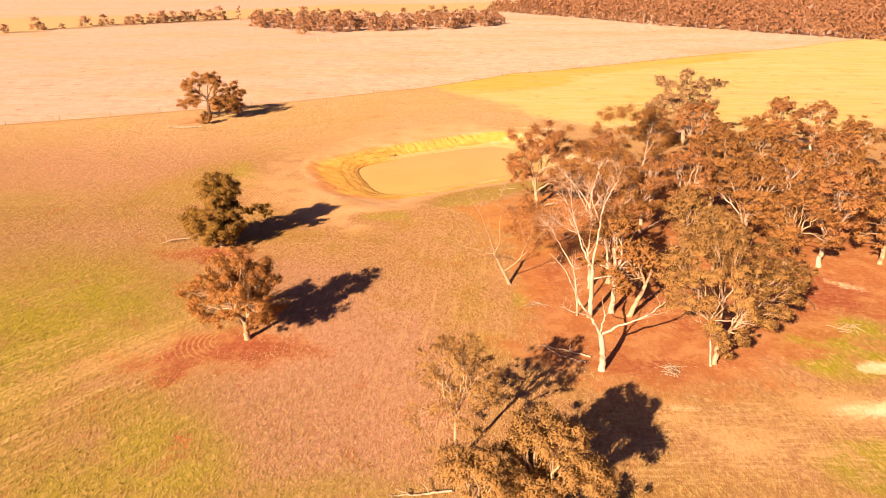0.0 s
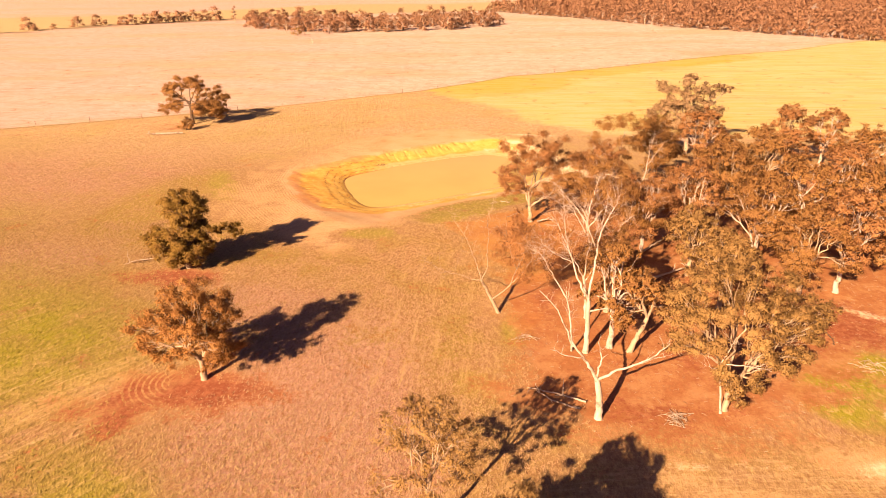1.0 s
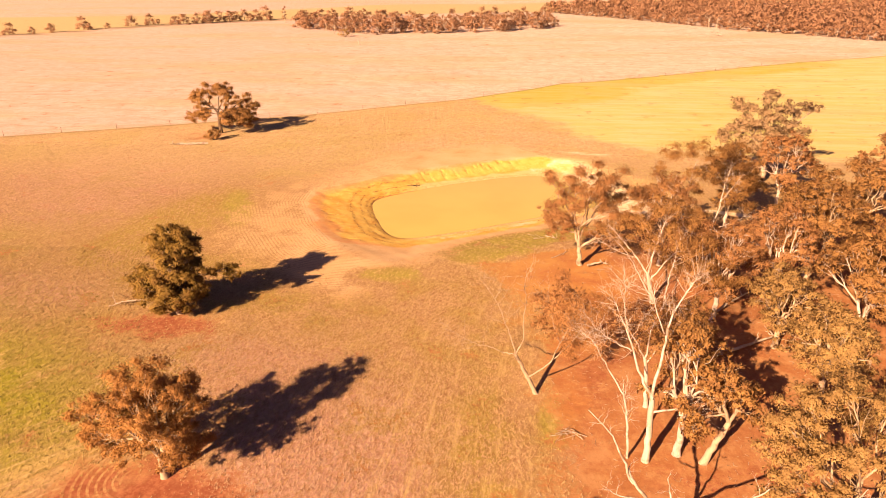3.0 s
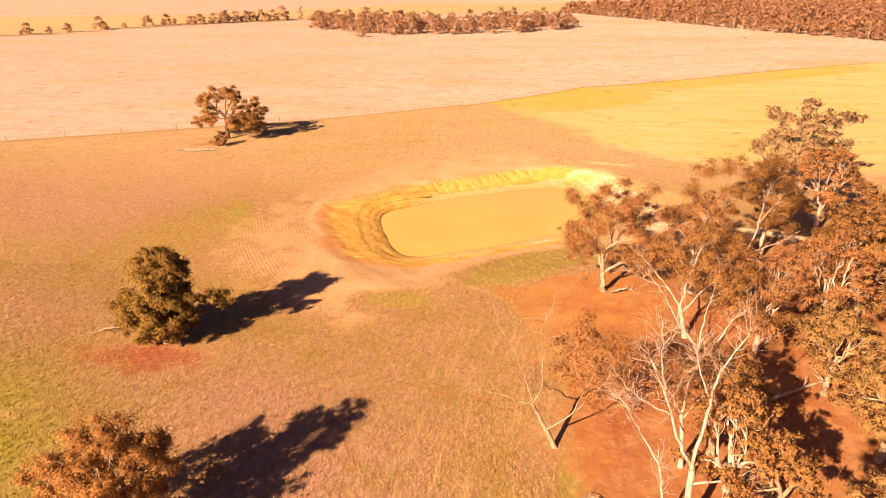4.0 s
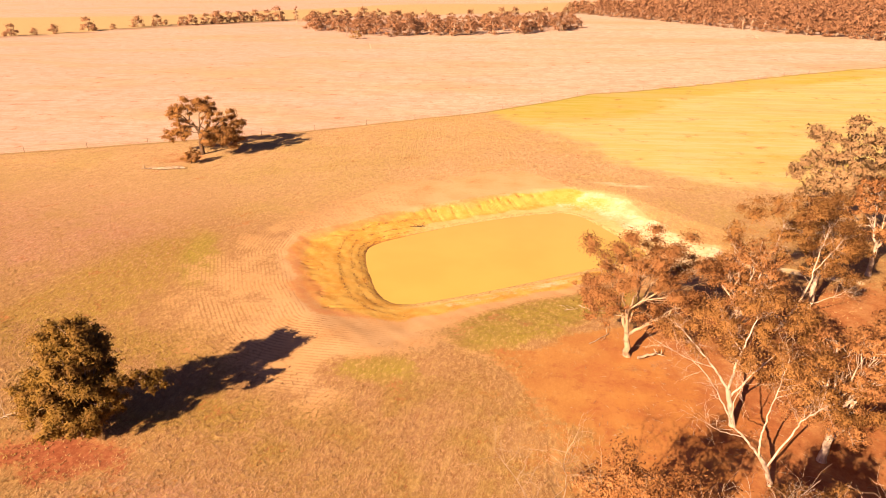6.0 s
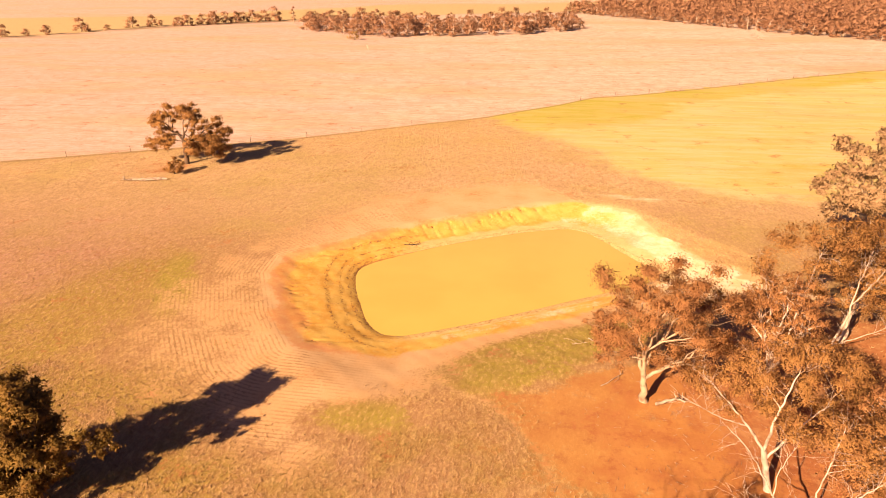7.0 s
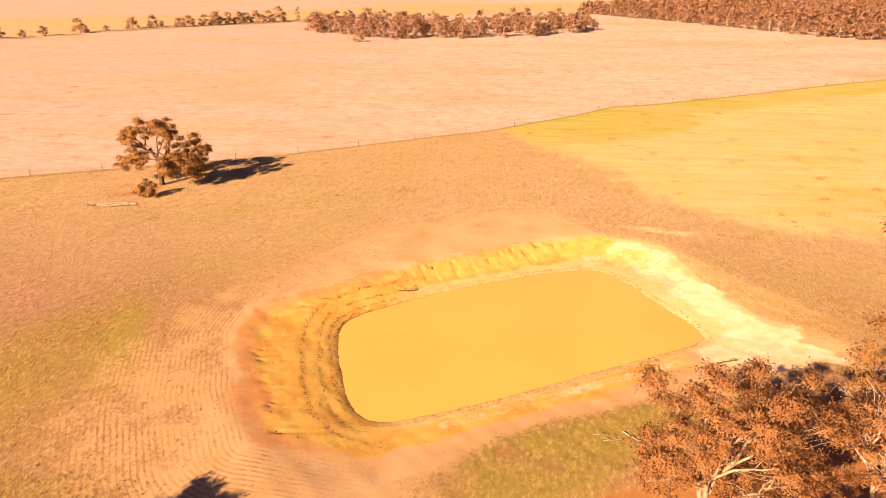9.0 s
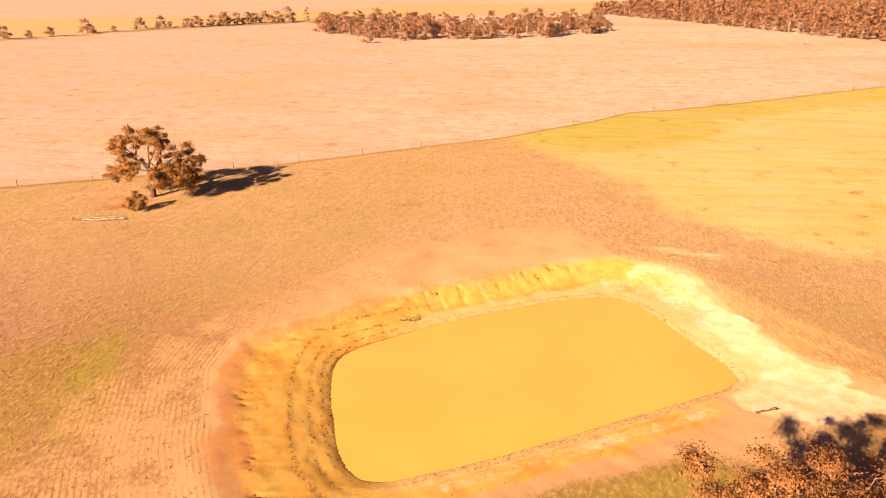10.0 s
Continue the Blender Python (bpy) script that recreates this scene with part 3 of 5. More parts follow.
def zones(x, y, c_in, share, w_in):
    """What covers the ground where."""
    beyond = soft(y - fence_y(x), -0.4, 0.4)
    crop = soft(inside(x, y, CROP_EDGE) + 2.5 * waves(x, y, 9.0, 1.0), -13, 9) * (1 - beyond)
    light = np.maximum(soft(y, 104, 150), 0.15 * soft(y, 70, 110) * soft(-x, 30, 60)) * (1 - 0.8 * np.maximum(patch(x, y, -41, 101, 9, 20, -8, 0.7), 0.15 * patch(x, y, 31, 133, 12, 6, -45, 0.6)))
    rust = np.maximum.reduce([patch(x, y, -20.5, 51.4, 6.0, 2.8, 8, 0.9) * 0.8, patch(x, y, -21.0, 49.4, 8.0, 3.0, 6, 0.9) * 0.38, patch(x, y, -18.2, 52.4, 3.6, 1.8, 0, 0.9), patch(x, y, -27.8, 74.2, 4.6, 1.9, 0, 0.9), patch(x, y, -30.5, 72.6, 5.0, 2.4, 10, 0.9) * 0.5, patch(x, y, 20, 52, 8, 5, 20, 0.9) * 0.42, patch(x, y, 42, 63, 8, 4, 10, 0.8) * 0.7, patch(x, y, 14, 72, 5, 8, 0, 0.9) * 0.5, patch(x, y, 18, 84, 6, 6, 0, 0.8) * 0.7])
    outer = inside(x, y, OUTER)
    lawn = np.maximum.reduce([patch(x, y, 6.5, 99.4, 11.5, 4.2, 29, 0.45), patch(x, y, 13, 103, 6, 3.6, 29, 0.5), patch(x, y, -8, 87.3, 5.6, 2.4, 5, 0.6), patch(x, y, 4.5, 95.5, 8, 3.2, 32, 0.5)])
    verge_side = soft(-inside(x, y, SAND), 0.6, 1.8) * soft(x - 0.75 * (138 - y), 13.5, 15.5) * soft(y, 116, 120)
    bare = soft(outer, -7.0, 6.0) * (1 - 0.8 * verge_side) * (1 - 0.92 * lawn) * (1 - 0.45 * soft(-x, 16, 24) * (1 - soft(c_in, -2.5, -0.5)))
    trodden = np.maximum.reduce([patch(x, y, 9, 84, 12, 12, 20, 0.6), patch(x, y, 13, 93, 5, 4, 0, 0.6), patch(x, y, 7, 66, 4.2, 13, 0, 0.9) * 0.6, patch(x, y, -3, 88, 9, 4, 30) * 0.8, patch(x, y, 12, 80, 8, 8)])
    west = soft(grove_edge(y) + 1.8 * waves(x, y, 1.8) + 3.0 * waves(x, y, 4.2, 4.0) - x, -6.5, 5.0) * (1 - soft(y, 93, 95))
    path = beside(x, y, [(-8.0, 94.5), (-4.8, 93.1), (1.8, 90.0), (5.5, 84.7), (7.0, 80.1), (6.7, 73.0)], 0.8)
    drill = soft(outer, -6, 4) * (1 - soft(c_in, -1.6, -0.4)) * soft(-x, 6, 16) * (0.7 + 0.3 * waves(x, y, 3.5))
    red = np.maximum.reduce([patch(x, y, 24, 64, 22, 17, 30, 0.4), patch(x, y, 36, 84, 26, 24, 30, 0.4), patch(x, y, 13, 56, 8, 10), patch(x, y, 16, 82, 6, 9, 0, 0.7), patch(x, y, 22, 47.5, 14, 4, 5) * 0.5, patch(x, y, -20.5, 51.4, 8.5, 4.4, 8, 0.9) * 0.85, patch(x, y, -18.6, 52.8, 4, 2.0, 0, 0.8) * 1.1, patch(x, y, -28.6, 74.0, 6, 2.8, 0, 0.9) * 0.85, patch(x, y, -27.5, 74.4, 4, 1.8, 0, 0.8) * 1.1, patch(x, y, 46, 66, 11, 8), patch(x, y, -58, 151.5, 6, 4, 0, 0.8) * 0.6, patch(x, y, 60, 98, 22, 16)])
    green = np.maximum.reduce([patch(x, y, -46, 54, 19, 22, 20, 0.8) * (0.85 + 0.25 * waves(x, y, 6.0, 3.0)), patch(x, y, -30, 36, 20, 10, 10, 0.8) * (0.65 + 0.25 * waves(x, y, 5.0, 1.0)), patch(x, y, 37.5, 52.5, 7, 5, 30) * 1.1, patch(x, y, 33, 36, 7, 4) * 0.75, lawn * 0.58, patch(x, y, -34, 108, 3, 10, 20) * 0.6, patch(x, y, -8, 32, 12, 5, 0, 0.8) * 0.55, patch(x, y, 31, 132, 11, 5, -45, 0.6) * 0.35, patch(x, y, -70, 92, 20, 9, 15, 0.8) * 0.45, patch(x, y, -28, 150, 30, 6, 30, 0.8) * 0.4, patch(x, y, -60, 70, 12, 12, 0, 0.8) * 0.45, patch(x, y, 9, 62, 2, 4) * 0.6])
    sand = soft(inside(x, y, SAND) + 0.9 * waves(x, y, 2.0, 5.0) + 0.5 * waves(x, y, 0.8, 2.0), -2.2, 0.3)
    pale = np.maximum.reduce([sand * (0.5 + 0.55 * soft(x - 0.3 * (y - 120), 15, 23)), beside(x, y, [(26, 116), (31, 113.6), (36, 112), (42, 110)], 1.3) * 0.75, patch(x, y, 21, 143.5, 6, 1.2, -12, 0.8) * 0.6, patch(x, y, 27, 113.5, 4, 1.6, 20, 0.8) * 0.8, beside(x, y, [(19, 114.4), (8, 108.4), (-3, 102.2)], 1.2) * 0.42,
                              patch(x, y, 41, 43.6, 9, 1.3, 8, 0.6) * 0.9, patch(x, y, 40, 48.5, 3.5, 1.1, 0, 0.5), beside(x, y, [(15, 42.6), (22, 42.8), (30, 42.4), (36, 43.6)], 0.5) * 0.4, beside(x, y, [(44, 66), (50, 62), (58, 60)], 1.8) * 0.45])
    straw = np.maximum.reduce([patch(x, y, 27, 39.5, 21, 5.5, 3, 0.6) * 0.75, patch(x, y, 30, 51, 8, 5, 20, 0.7) * 0.5, patch(x, y, -40, 46, 24, 5, 32, 0.8) * 0.4, patch(x, y, -76, 150, 14, 4, 10, 0.7) * 0.9])
    pink = np.maximum.reduce([patch(x, y, -7, 48, 13, 17, 0, 0.8), patch(x, y, -60, 118, 28, 26, 0, 0.8) * 0.6, patch(x, y, -48, 78, 14, 8, 20, 0.8) * 0.6, patch(x, y, 2, 152, 40, 12, 25, 0.8) * 0.55, patch(x, y, -20, 66, 14, 8, 0, 0.8) * 0.7]) * (1 - 0.75 * patch(x, y, 4.5, 56, 5, 15, 0, 0.9))
    olive = np.maximum.reduce([patch(x, y, -41, 101, 7, 18, -8, 0.7) * 0.75, patch(x, y, -24, 134, 22, 6, 35, 0.8) * 0.6, patch(x, y, 31, 133, 12, 6, -45, 0.6) * 0.5, patch(x, y, -30, 88, 14, 7, 20, 0.8) * 0.6, patch(x, y, -31, 62, 15, 10, 10, 0.8) * 0.6, patch(x, y, -18, 78, 9, 6, 20, 0.8) * 0.45, patch(x, y, -2, 60, 9, 5, 0, 0.8) * 0.4, patch(x, y, 3.5, 57, 3.5, 11, 0, 0.9) * 0.55])
    behind = y - np.interp(x, [-520, -260, -242, -231, -198, -154, -125, 60, 260], [300, 366, 388, 412, 452, 490, 540, 610, 760])
    far_field = soft(behind, 0, 8) * (1 - soft(behind, 130, 190))
    scrub = np.exp(-((behind + 1) / 5.0) ** 2) * 1.2 * (x < -128) + np.exp(-((behind + 1) / 5.0) ** 2) * 0.4 * (x >= -128)
    shore = soft(share + 0.08 * waves(x, y, 1.6), 0.5, 0.75) * (c_in > 0) * soft(x + 0.2 * (y - 120), -18, -6) * 0.8
    left = soft(-x, 6, 16)
    far_side = soft(y - 0.55 * x, 112, 124) * (1 - left)
    rill, head = rills(x, y, c_in, far_side, left)
    rim = np.exp(-((c_in - 0.3 + 0.6 * waves(x, y, 2.4)) / 1.1) ** 2) * np.maximum(left, 0.75 * far_side * (1 - soft(x, 0, 9)))
    hoof = soft(w_in, -1.5, -0.7) * (1 - soft(w_in, -0.35, 0.0)) * soft(x - 0.2 * (y - 105), -10, -4)
    apron = soft(inside(x, y, OUTER), -3, 3) * (1 - soft(c_in, -1.5, 0.0)) * soft(y - 0.5 * x, 112, 122)
    laid = np.maximum.reduce([patch(x, y, -36, 45, 20, 9, 48, 0.7), patch(x, y, -46, 62, 12, 5, 20, 0.7) * 0.7, patch(x, y, -28, 36, 14, 8, 30, 0.8) * 0.6])
    lanes = patch(x, y, 0, 62, 7, 26, 0, 0.7)
    turned = patch(x, y, -22.9, 52.8, 2.8, 2.4, 0, 0.6) * soft(-x, 20.8, 22.0)
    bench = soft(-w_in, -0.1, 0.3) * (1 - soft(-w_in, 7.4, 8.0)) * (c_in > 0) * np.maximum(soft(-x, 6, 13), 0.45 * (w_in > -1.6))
    ochre = soft(c_in + 0.5 * waves(x, y, 1.9), -0.9, 1.5) * (1 - 0.8 * soft(x, 14, 22))
    wet = np.maximum(soft(w_in, -0.42, -0.12) * (c_in > 0), 0.3 * soft(w_in, -3.4, -1.2) * (c_in > 0) * soft(-x, 6, 14) * (0.6 + 0.4 * waves(x, y, 0.8)))
    tracks = np.maximum.reduce([beside(x, y, [(-60, 30), (-36.7, 44.9), (-32.8, 48.2), (-29.1, 53.1), (-25.5, 58.1)], 1.1), beside(x, y, [(-60, 28), (-36, 43.4), (-29.7, 49.5), (-26.0, 54)], 1.1), beside(x, y, [(-60, 37), (-44, 47), (-34, 56)], 1.2) * 0.8, beside(x, y, [(-52, 30), (-30, 44), (-14, 60), (-8, 74)], 0.5) * 0.5, beside(x, y, [(-70, 144), (-80, 146), (-95, 146)], 1.6)])
    return dict(stubble=beyond, crop=crop, bare=np.maximum.reduce([bare, path * 0.45, patch(x, y, 28, 40.6, 20, 5.0, 3, 0.7) * (0.42 + 0.2 * waves(x, y, 3.0))]), orange=trodden * (1 - soft(c_in, -6, -2)) * (1 - lawn) * (1 - west), from_dam=np.clip(c_in, -60, 5), drill=drill, red=red * (1 - bare) * (1 - west * soft(x, -10, -4)), green=green, pale=pale, ochre=ochre, wet=wet, verge=scrub, past_fence=np.clip(y - fence_y(x), -30, 30), shore=shore, lawn=lawn, tracks=tracks, rill=rill * far_side, rill_head=head, rim=rim, hoof=hoof, apron=apron, turned=turned, laid=laid, lanes=lanes, pink=pink, olive=olive, far_field=far_field, bench=bench, straw=straw, crop_green=np.maximum.reduce([patch(x, y, 22, 207, 26, 12, 38, 0.6), beside(x, y, [(0, 204), (30, 226), (68, 248), (120, 280)], 16) * 0.85, patch(x, y, 55, 160, 22, 8, 10, 0.7) * 0.55, patch(x, y, 62, 186, 40, 9, 25, 0.8) * 0.4]), light=light, rust=rust, from_water=np.clip(-w_in, -1, 12))


for name, values in zones(X, Y, C_IN, SHARE, W_IN).items():
    layer = ground_mesh.attributes.new(name, "FLOAT", "POINT")
    layer.data.foreach_set("value", np.ascontiguousarray(values, np.float32).ravel())

# the dam's water
wx, wy = np.meshgrid(np.linspace(-18, 23, 60), np.linspace(101, 136.5, 50))
wq = np.arange(3000).reshape(50, 60)
keep = inside(wx[:-1, :-1], wy[:-1, :-1], WATER_EDGE) > -2.2
wf = np.stack([wq[:-1, :-1], wq[:-1, 1:], wq[1:, 1:], wq[1:, :-1]], -1)[keep]
tagged(new("water", mesh_of("water", np.stack([wx, wy, np.full_like(wx, WATER_Z)], -1).reshape(-1, 3), wf, WATER, True)), "still muddy yellow-brown water in a farm dam", "pond", kind="structure")


def height(x, y):
    return float(land(np.array([x]), np.array([y]))[0][0])


# ---- trees ----
def sprays(centres, radii, counts, length, rng, flat=0.58):
    """Drooping leaf sprays on and in the puffs at the centres, one slim triangle each."""
    c = np.repeat(np.asarray(centres, float), counts, axis=0)
    r = np.repeat(np.asarray(radii, float), counts)
    n = len(c)
    d = rng.normal(size=(n, 3))
    d /= np.linalg.norm(d, axis=1)[:, None]
    reach = np.minimum(np.abs(rng.normal(0, 0.72, n)) ** 0.8, 1.7) * r * (1 + 0.3 * np.sin(d[:, 0] * 5 + r * 9) * np.cos(d[:, 1] * 4 + c[:, 2]))
    p = c + d * reach[:, None] * np.array((1, 1, flat)) + rng.normal(0, 0.06, (n, 3))
    heart = np.asarray(centres, float).mean(0) - np.array((0, 0, 1.0))
    whole = (p - heart) / (np.linalg.norm(p - heart, axis=1)[:, None] + 1e-9)
    along = d * 0.5 + rng.normal(0, 0.7, (n, 3)) + np.array((0, 0, -0.5))
    along /= np.linalg.norm(along, axis=1)[:, None]
    side = np.cross(along, rng.normal(size=(n, 3)))
    side /= np.linalg.norm(side, axis=1)[:, None] + 1e-9
    size = length * rng.uniform(0.6, 1.4, n)[:, None]
    a, b, e = p - along * size * 0.5 + side * size * 0.3, p + along * size * 0.6, p - along * size * 0.5 - side * size * 0.3
    face = np.cross(b - a, e - a)
    face /= np.linalg.norm(face, axis=1)[:, None] + 1e-9
    out = d * 0.65 + whole * 0.6 + np.array((0, 0, 0.2))
    out /= np.linalg.norm(out, axis=1)[:, None]
    flip = (face * out).sum(1)[:, None] < 0
    b, e, face = np.where(flip, e, b), np.where(flip, b, e), np.where(flip, -face, face)
    lean = out * 0.7 + face * 0.24
    lean /= np.linalg.norm(lean, axis=1)[:, None]
    return np.stack([a, b, e], 1).reshape(-1, 3), np.arange(n * 3).reshape(-1, 3), np.repeat(lean, 3, axis=0)


def crown_counts(sizes, density, spray):
    return np.maximum(5, density * 215 * np.asarray(sizes) ** 2 * (0.3 / spray) ** 2).astype(int)


def tree(name, x, y, clumps, trunk_r, fork, label, group, leaf, bark, seed, density=1.0, spray=0.30, lean=(0.0, 0.0), stems=1, twiggy=0.0, category="tree", arms=4):
    """A gum tree: tapered stems, arms that fork to the clumps, side branches, and leaf sprays. clumps: x, y, z, radius from the foot."""
    rng = np.random.default_rng(seed)
    root = thing(name, (x, y, height(x, y)), label, category, group)
    clumps = np.asarray(clumps, float)
    stem_lines = []
    for s in range(stems):
        foot = np.array((0, 0, -0.3)) + (rng.normal(0, 0.35, 3) * (1, 1, 0) if s else 0)
        top = np.array((lean[0], lean[1], fork)) + (rng.normal(0, 0.9, 3) * (1, 1, 0.3) if s else 0)
        line = bent(foot, top, 0.0, rng, 9, 0.03)
        r = trunk_r * (1.0 if s == 0 else 0.7)
        part("trunk", tube(line, r * np.concatenate([[1.6, 1.15], np.linspace(1.0, 0.7, 7)]), 10), bark, root, smooth=True)
        stem_lines.append((line, r))
    # clumps are gathered round the compass on a few arms
    bearing = np.arctan2(clumps[:, 1] - lean[1], clumps[:, 0] - lean[0])
    order = np.argsort(bearing)
    centres, sizes = [], []
    for k, gathered in enumerate(np.array_split(order, max(1, min(arms, len(clumps))))):
        line, r = stem_lines[k % len(stem_lines)]
        start = line[rng.integers(6, 9)]
        heart = clumps[gathered, :3].mean(0)
        knee = start + (heart - start) * rng.uniform(0.4, 0.55) + np.array((0, 0, 0.25))
        arm = bent(start, knee, 0.08, rng, 6, 0.05)
        r0 = r * 0.56
        pieces = [tube(arm, np.linspace(r0, r0 * 0.72, 6), 7)]
        for cx, cy, cz, cr in clumps[gathered]:
            target = np.array((cx, cy, cz))
            limb = bent(arm[rng.integers(3, 6)], target, 0.1, rng, 8, 0.06)
            pieces.append(tube(limb, np.linspace(r0 * 0.6, 0.035, 8), 6))
            for b in range(rng.integers(8, 13)):
                d = rng.normal(size=3)
                if bark is BARK_WHITE and b % 3:
                    d[2] = abs(d[2]) * 0.8
                end = target + d / np.linalg.norm(d) * cr * rng.uniform(0.45, 1.08) * np.array((1, 1, 0.85))
                sub = bent(limb[rng.integers(3, 8)], end, 0.06, rng, 5, 0.08)
                pieces.append(tube(sub, np.linspace(0.038 if bark is BARK_WHITE else 0.03, 0.012, 5), 3))
                centres.append(end)
                sizes.append(cr * rng.uniform(0.22, 0.46))
                for w in range(int(twiggy * 4)):
                    e2 = end + rng.normal(0, cr * 0.5, 3) + np.array((0, 0, cr * 0.2))
                    pieces.append(tube(bent(sub[rng.integers(1, 5)], e2, 0.1, rng, 4, 0.1), np.linspace(0.02, 0.006, 4), 4))
            centres.append(target)
            sizes.append(cr * 0.34)
        part("limb", joined(pieces), bark, root, smooth=True)
    if density > 0:
        part("crown", sprays(centres, sizes, crown_counts(sizes, density, spray), spray, rng), leaf, root)
    return root


def limbed_tree(name, x, y, limbs, label, group, bark, seed, leaf=None, clumps=(), density=0.5, twigs=10, spread=1.2):
    """A mostly bare tree with limbs laid out one by one: each a start and end radius and its points from the foot."""
    rng = np.random.default_rng(seed)
    root = thing(name, (x, y, height(x, y)), label, "tree", group)
    for k, (r0, r1, points) in enumerate(limbs):
        points = np.asarray(points, float)
        t = np.linspace(0, len(points) - 1, 4 * len(points))
        line = np.stack([np.interp(t, np.arange(len(points)), points[:, a]) for a in range(3)], 1)
        for _ in range(2):
            line[1:-1] = (line[:-2] + line[1:-1] * 2 + line[2:]) / 4
        line[1:-1] += rng.normal(0, 0.035, (len(line) - 2, 3))
        radii = (np.linspace(r0 ** 1.0, r1, len(line))) * (0.72 if k == 0 else 0.54)
        if k == 0:
            radii[:2] *= (1.5, 1.15)
        pieces = [tube(line, radii, 9 if k == 0 else 7)]
        for w in range(twigs if k else 0):
            a = rng.integers(len(line) // 2, len(line))
            d = rng.normal(size=3) + (line[-1] - line[0]) / np.linalg.norm(line[-1] - line[0]) * 0.8 + np.array((0, 0, 0.5))
            end = line[a] + d / np.linalg.norm(d) * spread * rng.uniform(0.5, 1.4)
            twig = bent(line[a], end, 0.08, rng, 6, 0.07)
            pieces.append(tube(twig, np.linspace(min(0.02, radii[a] * 0.6), 0.006, 6), 4))
            for q in range(3):
                pieces.append(tube(bent(twig[rng.integers(2, 5)], end + rng.normal(0, spread * 0.35, 3), 0.05, rng, 4, 0.08), np.linspace(0.008, 0.003, 4), 3))
        part("trunk" if k == 0 else "limb", joined(pieces), bark, root, smooth=True)
    if len(clumps):
        centres, sizes = [], []
        for cx, cy, cz, cr in clumps:
            for q in range(7):
                d = rng.normal(size=3)
                centres.append(np.array((cx, cy, cz)) + d / np.linalg.norm(d) * cr * rng.uniform(0.2, 0.9))
                sizes.append(cr * rng.uniform(0.4, 0.6))
        part("crown", sprays(centres, sizes, crown_counts(sizes, density * 0.8, 0.13), 0.13, rng), leaf, root)
    return root


def round_clumps(h, spread, n, seed, low=0.4, top=0.0):
    """Clumps through an uneven dome, from its top down to low times its height."""
    rng = np.random.default_rng(seed)
    out = []
    for i in range(n):
        a = i * 2.399 + rng.uniform(-0.6, 0.6)
        d = math.sqrt((i + 0.4) / n) * rng.uniform(0.85, 1.1)
        r = spread * rng.uniform(0.24, 0.38)
        z = h * (1 - (1 - low) * (d ** 2.2) * rng.uniform(0.55, 1.1)) - r * 0.85
        if i % 4 == 3:
            z, d = z * rng.uniform(0.62, 0.85), d * 0.8
        out.append((math.cos(a) * d * (spread - r * 0.6), math.sin(a) * d * (spread - r * 0.6), max(z, h * low * 0.75), r))
    return out


PADDOCK = "lone paddock trees"
GROVE = "grove beside the dam"
tree("gum_tree", -18.7, 53.7, [(0.3, 0, 8.2, 1.4), (1.8, 0.5, 7.2, 1.5), (-1.0, -0.3, 7.3, 1.4), (-2.6, 0, 5.8, 1.5), (-4.3, 0.3, 4.8, 1.2), (-1.5, -1, 4.8, 1.4), (0.6, 1, 5.8, 1.6), (2.2, 0.2, 4.8, 1.3), (-3.5, -0.8, 3.7, 1.1), (1.8, -0.6, 3.4, 1.1), (-0.5, -0.5, 3.2, 1.0), (-5.2, 0.2, 5.0, 0.9), (-2.2, -0.8, 2.7, 1.1), (0.9, -0.8, 2.4, 1.0), (3.0, 0.4, 5.8, 1.0), (-4.6, -0.4, 3.6, 0.9), (-0.6, 0.5, 6.2, 1.5), (-1.4, 0.8, 3.9, 1.4), (0.4, -0.3, 4.4, 1.3), (0.8, 2.6, 5.2, 1.3), (-1.8, 2.4, 4.4, 1.3), (-3.0, 1.8, 5.6, 1.2), (2.0, -2.0, 4.9, 1.2), (2.8, -1.6, 3.6, 1.0), (0.2, -2.2, 6.0, 1.2), (1.6, -0.3, 2.3, 1.1), (2.7, 0.2, 3.2, 1.1), (-3.4, 0.2, 2.5, 1.0), (2.2, 1.2, 2.6, 1.0), (0.8, 1.6, 3.0, 1.2), (2.6, 0.8, 6.8, 1.2), (-1.6, 0.2, 8.0, 1.1)], 0.30, 2.0, "bronze-leaved gum tree on red earth in the paddock", PADDOCK, LEAF_BROWN, BARK_TAN, 11, 0.95, 0.13)
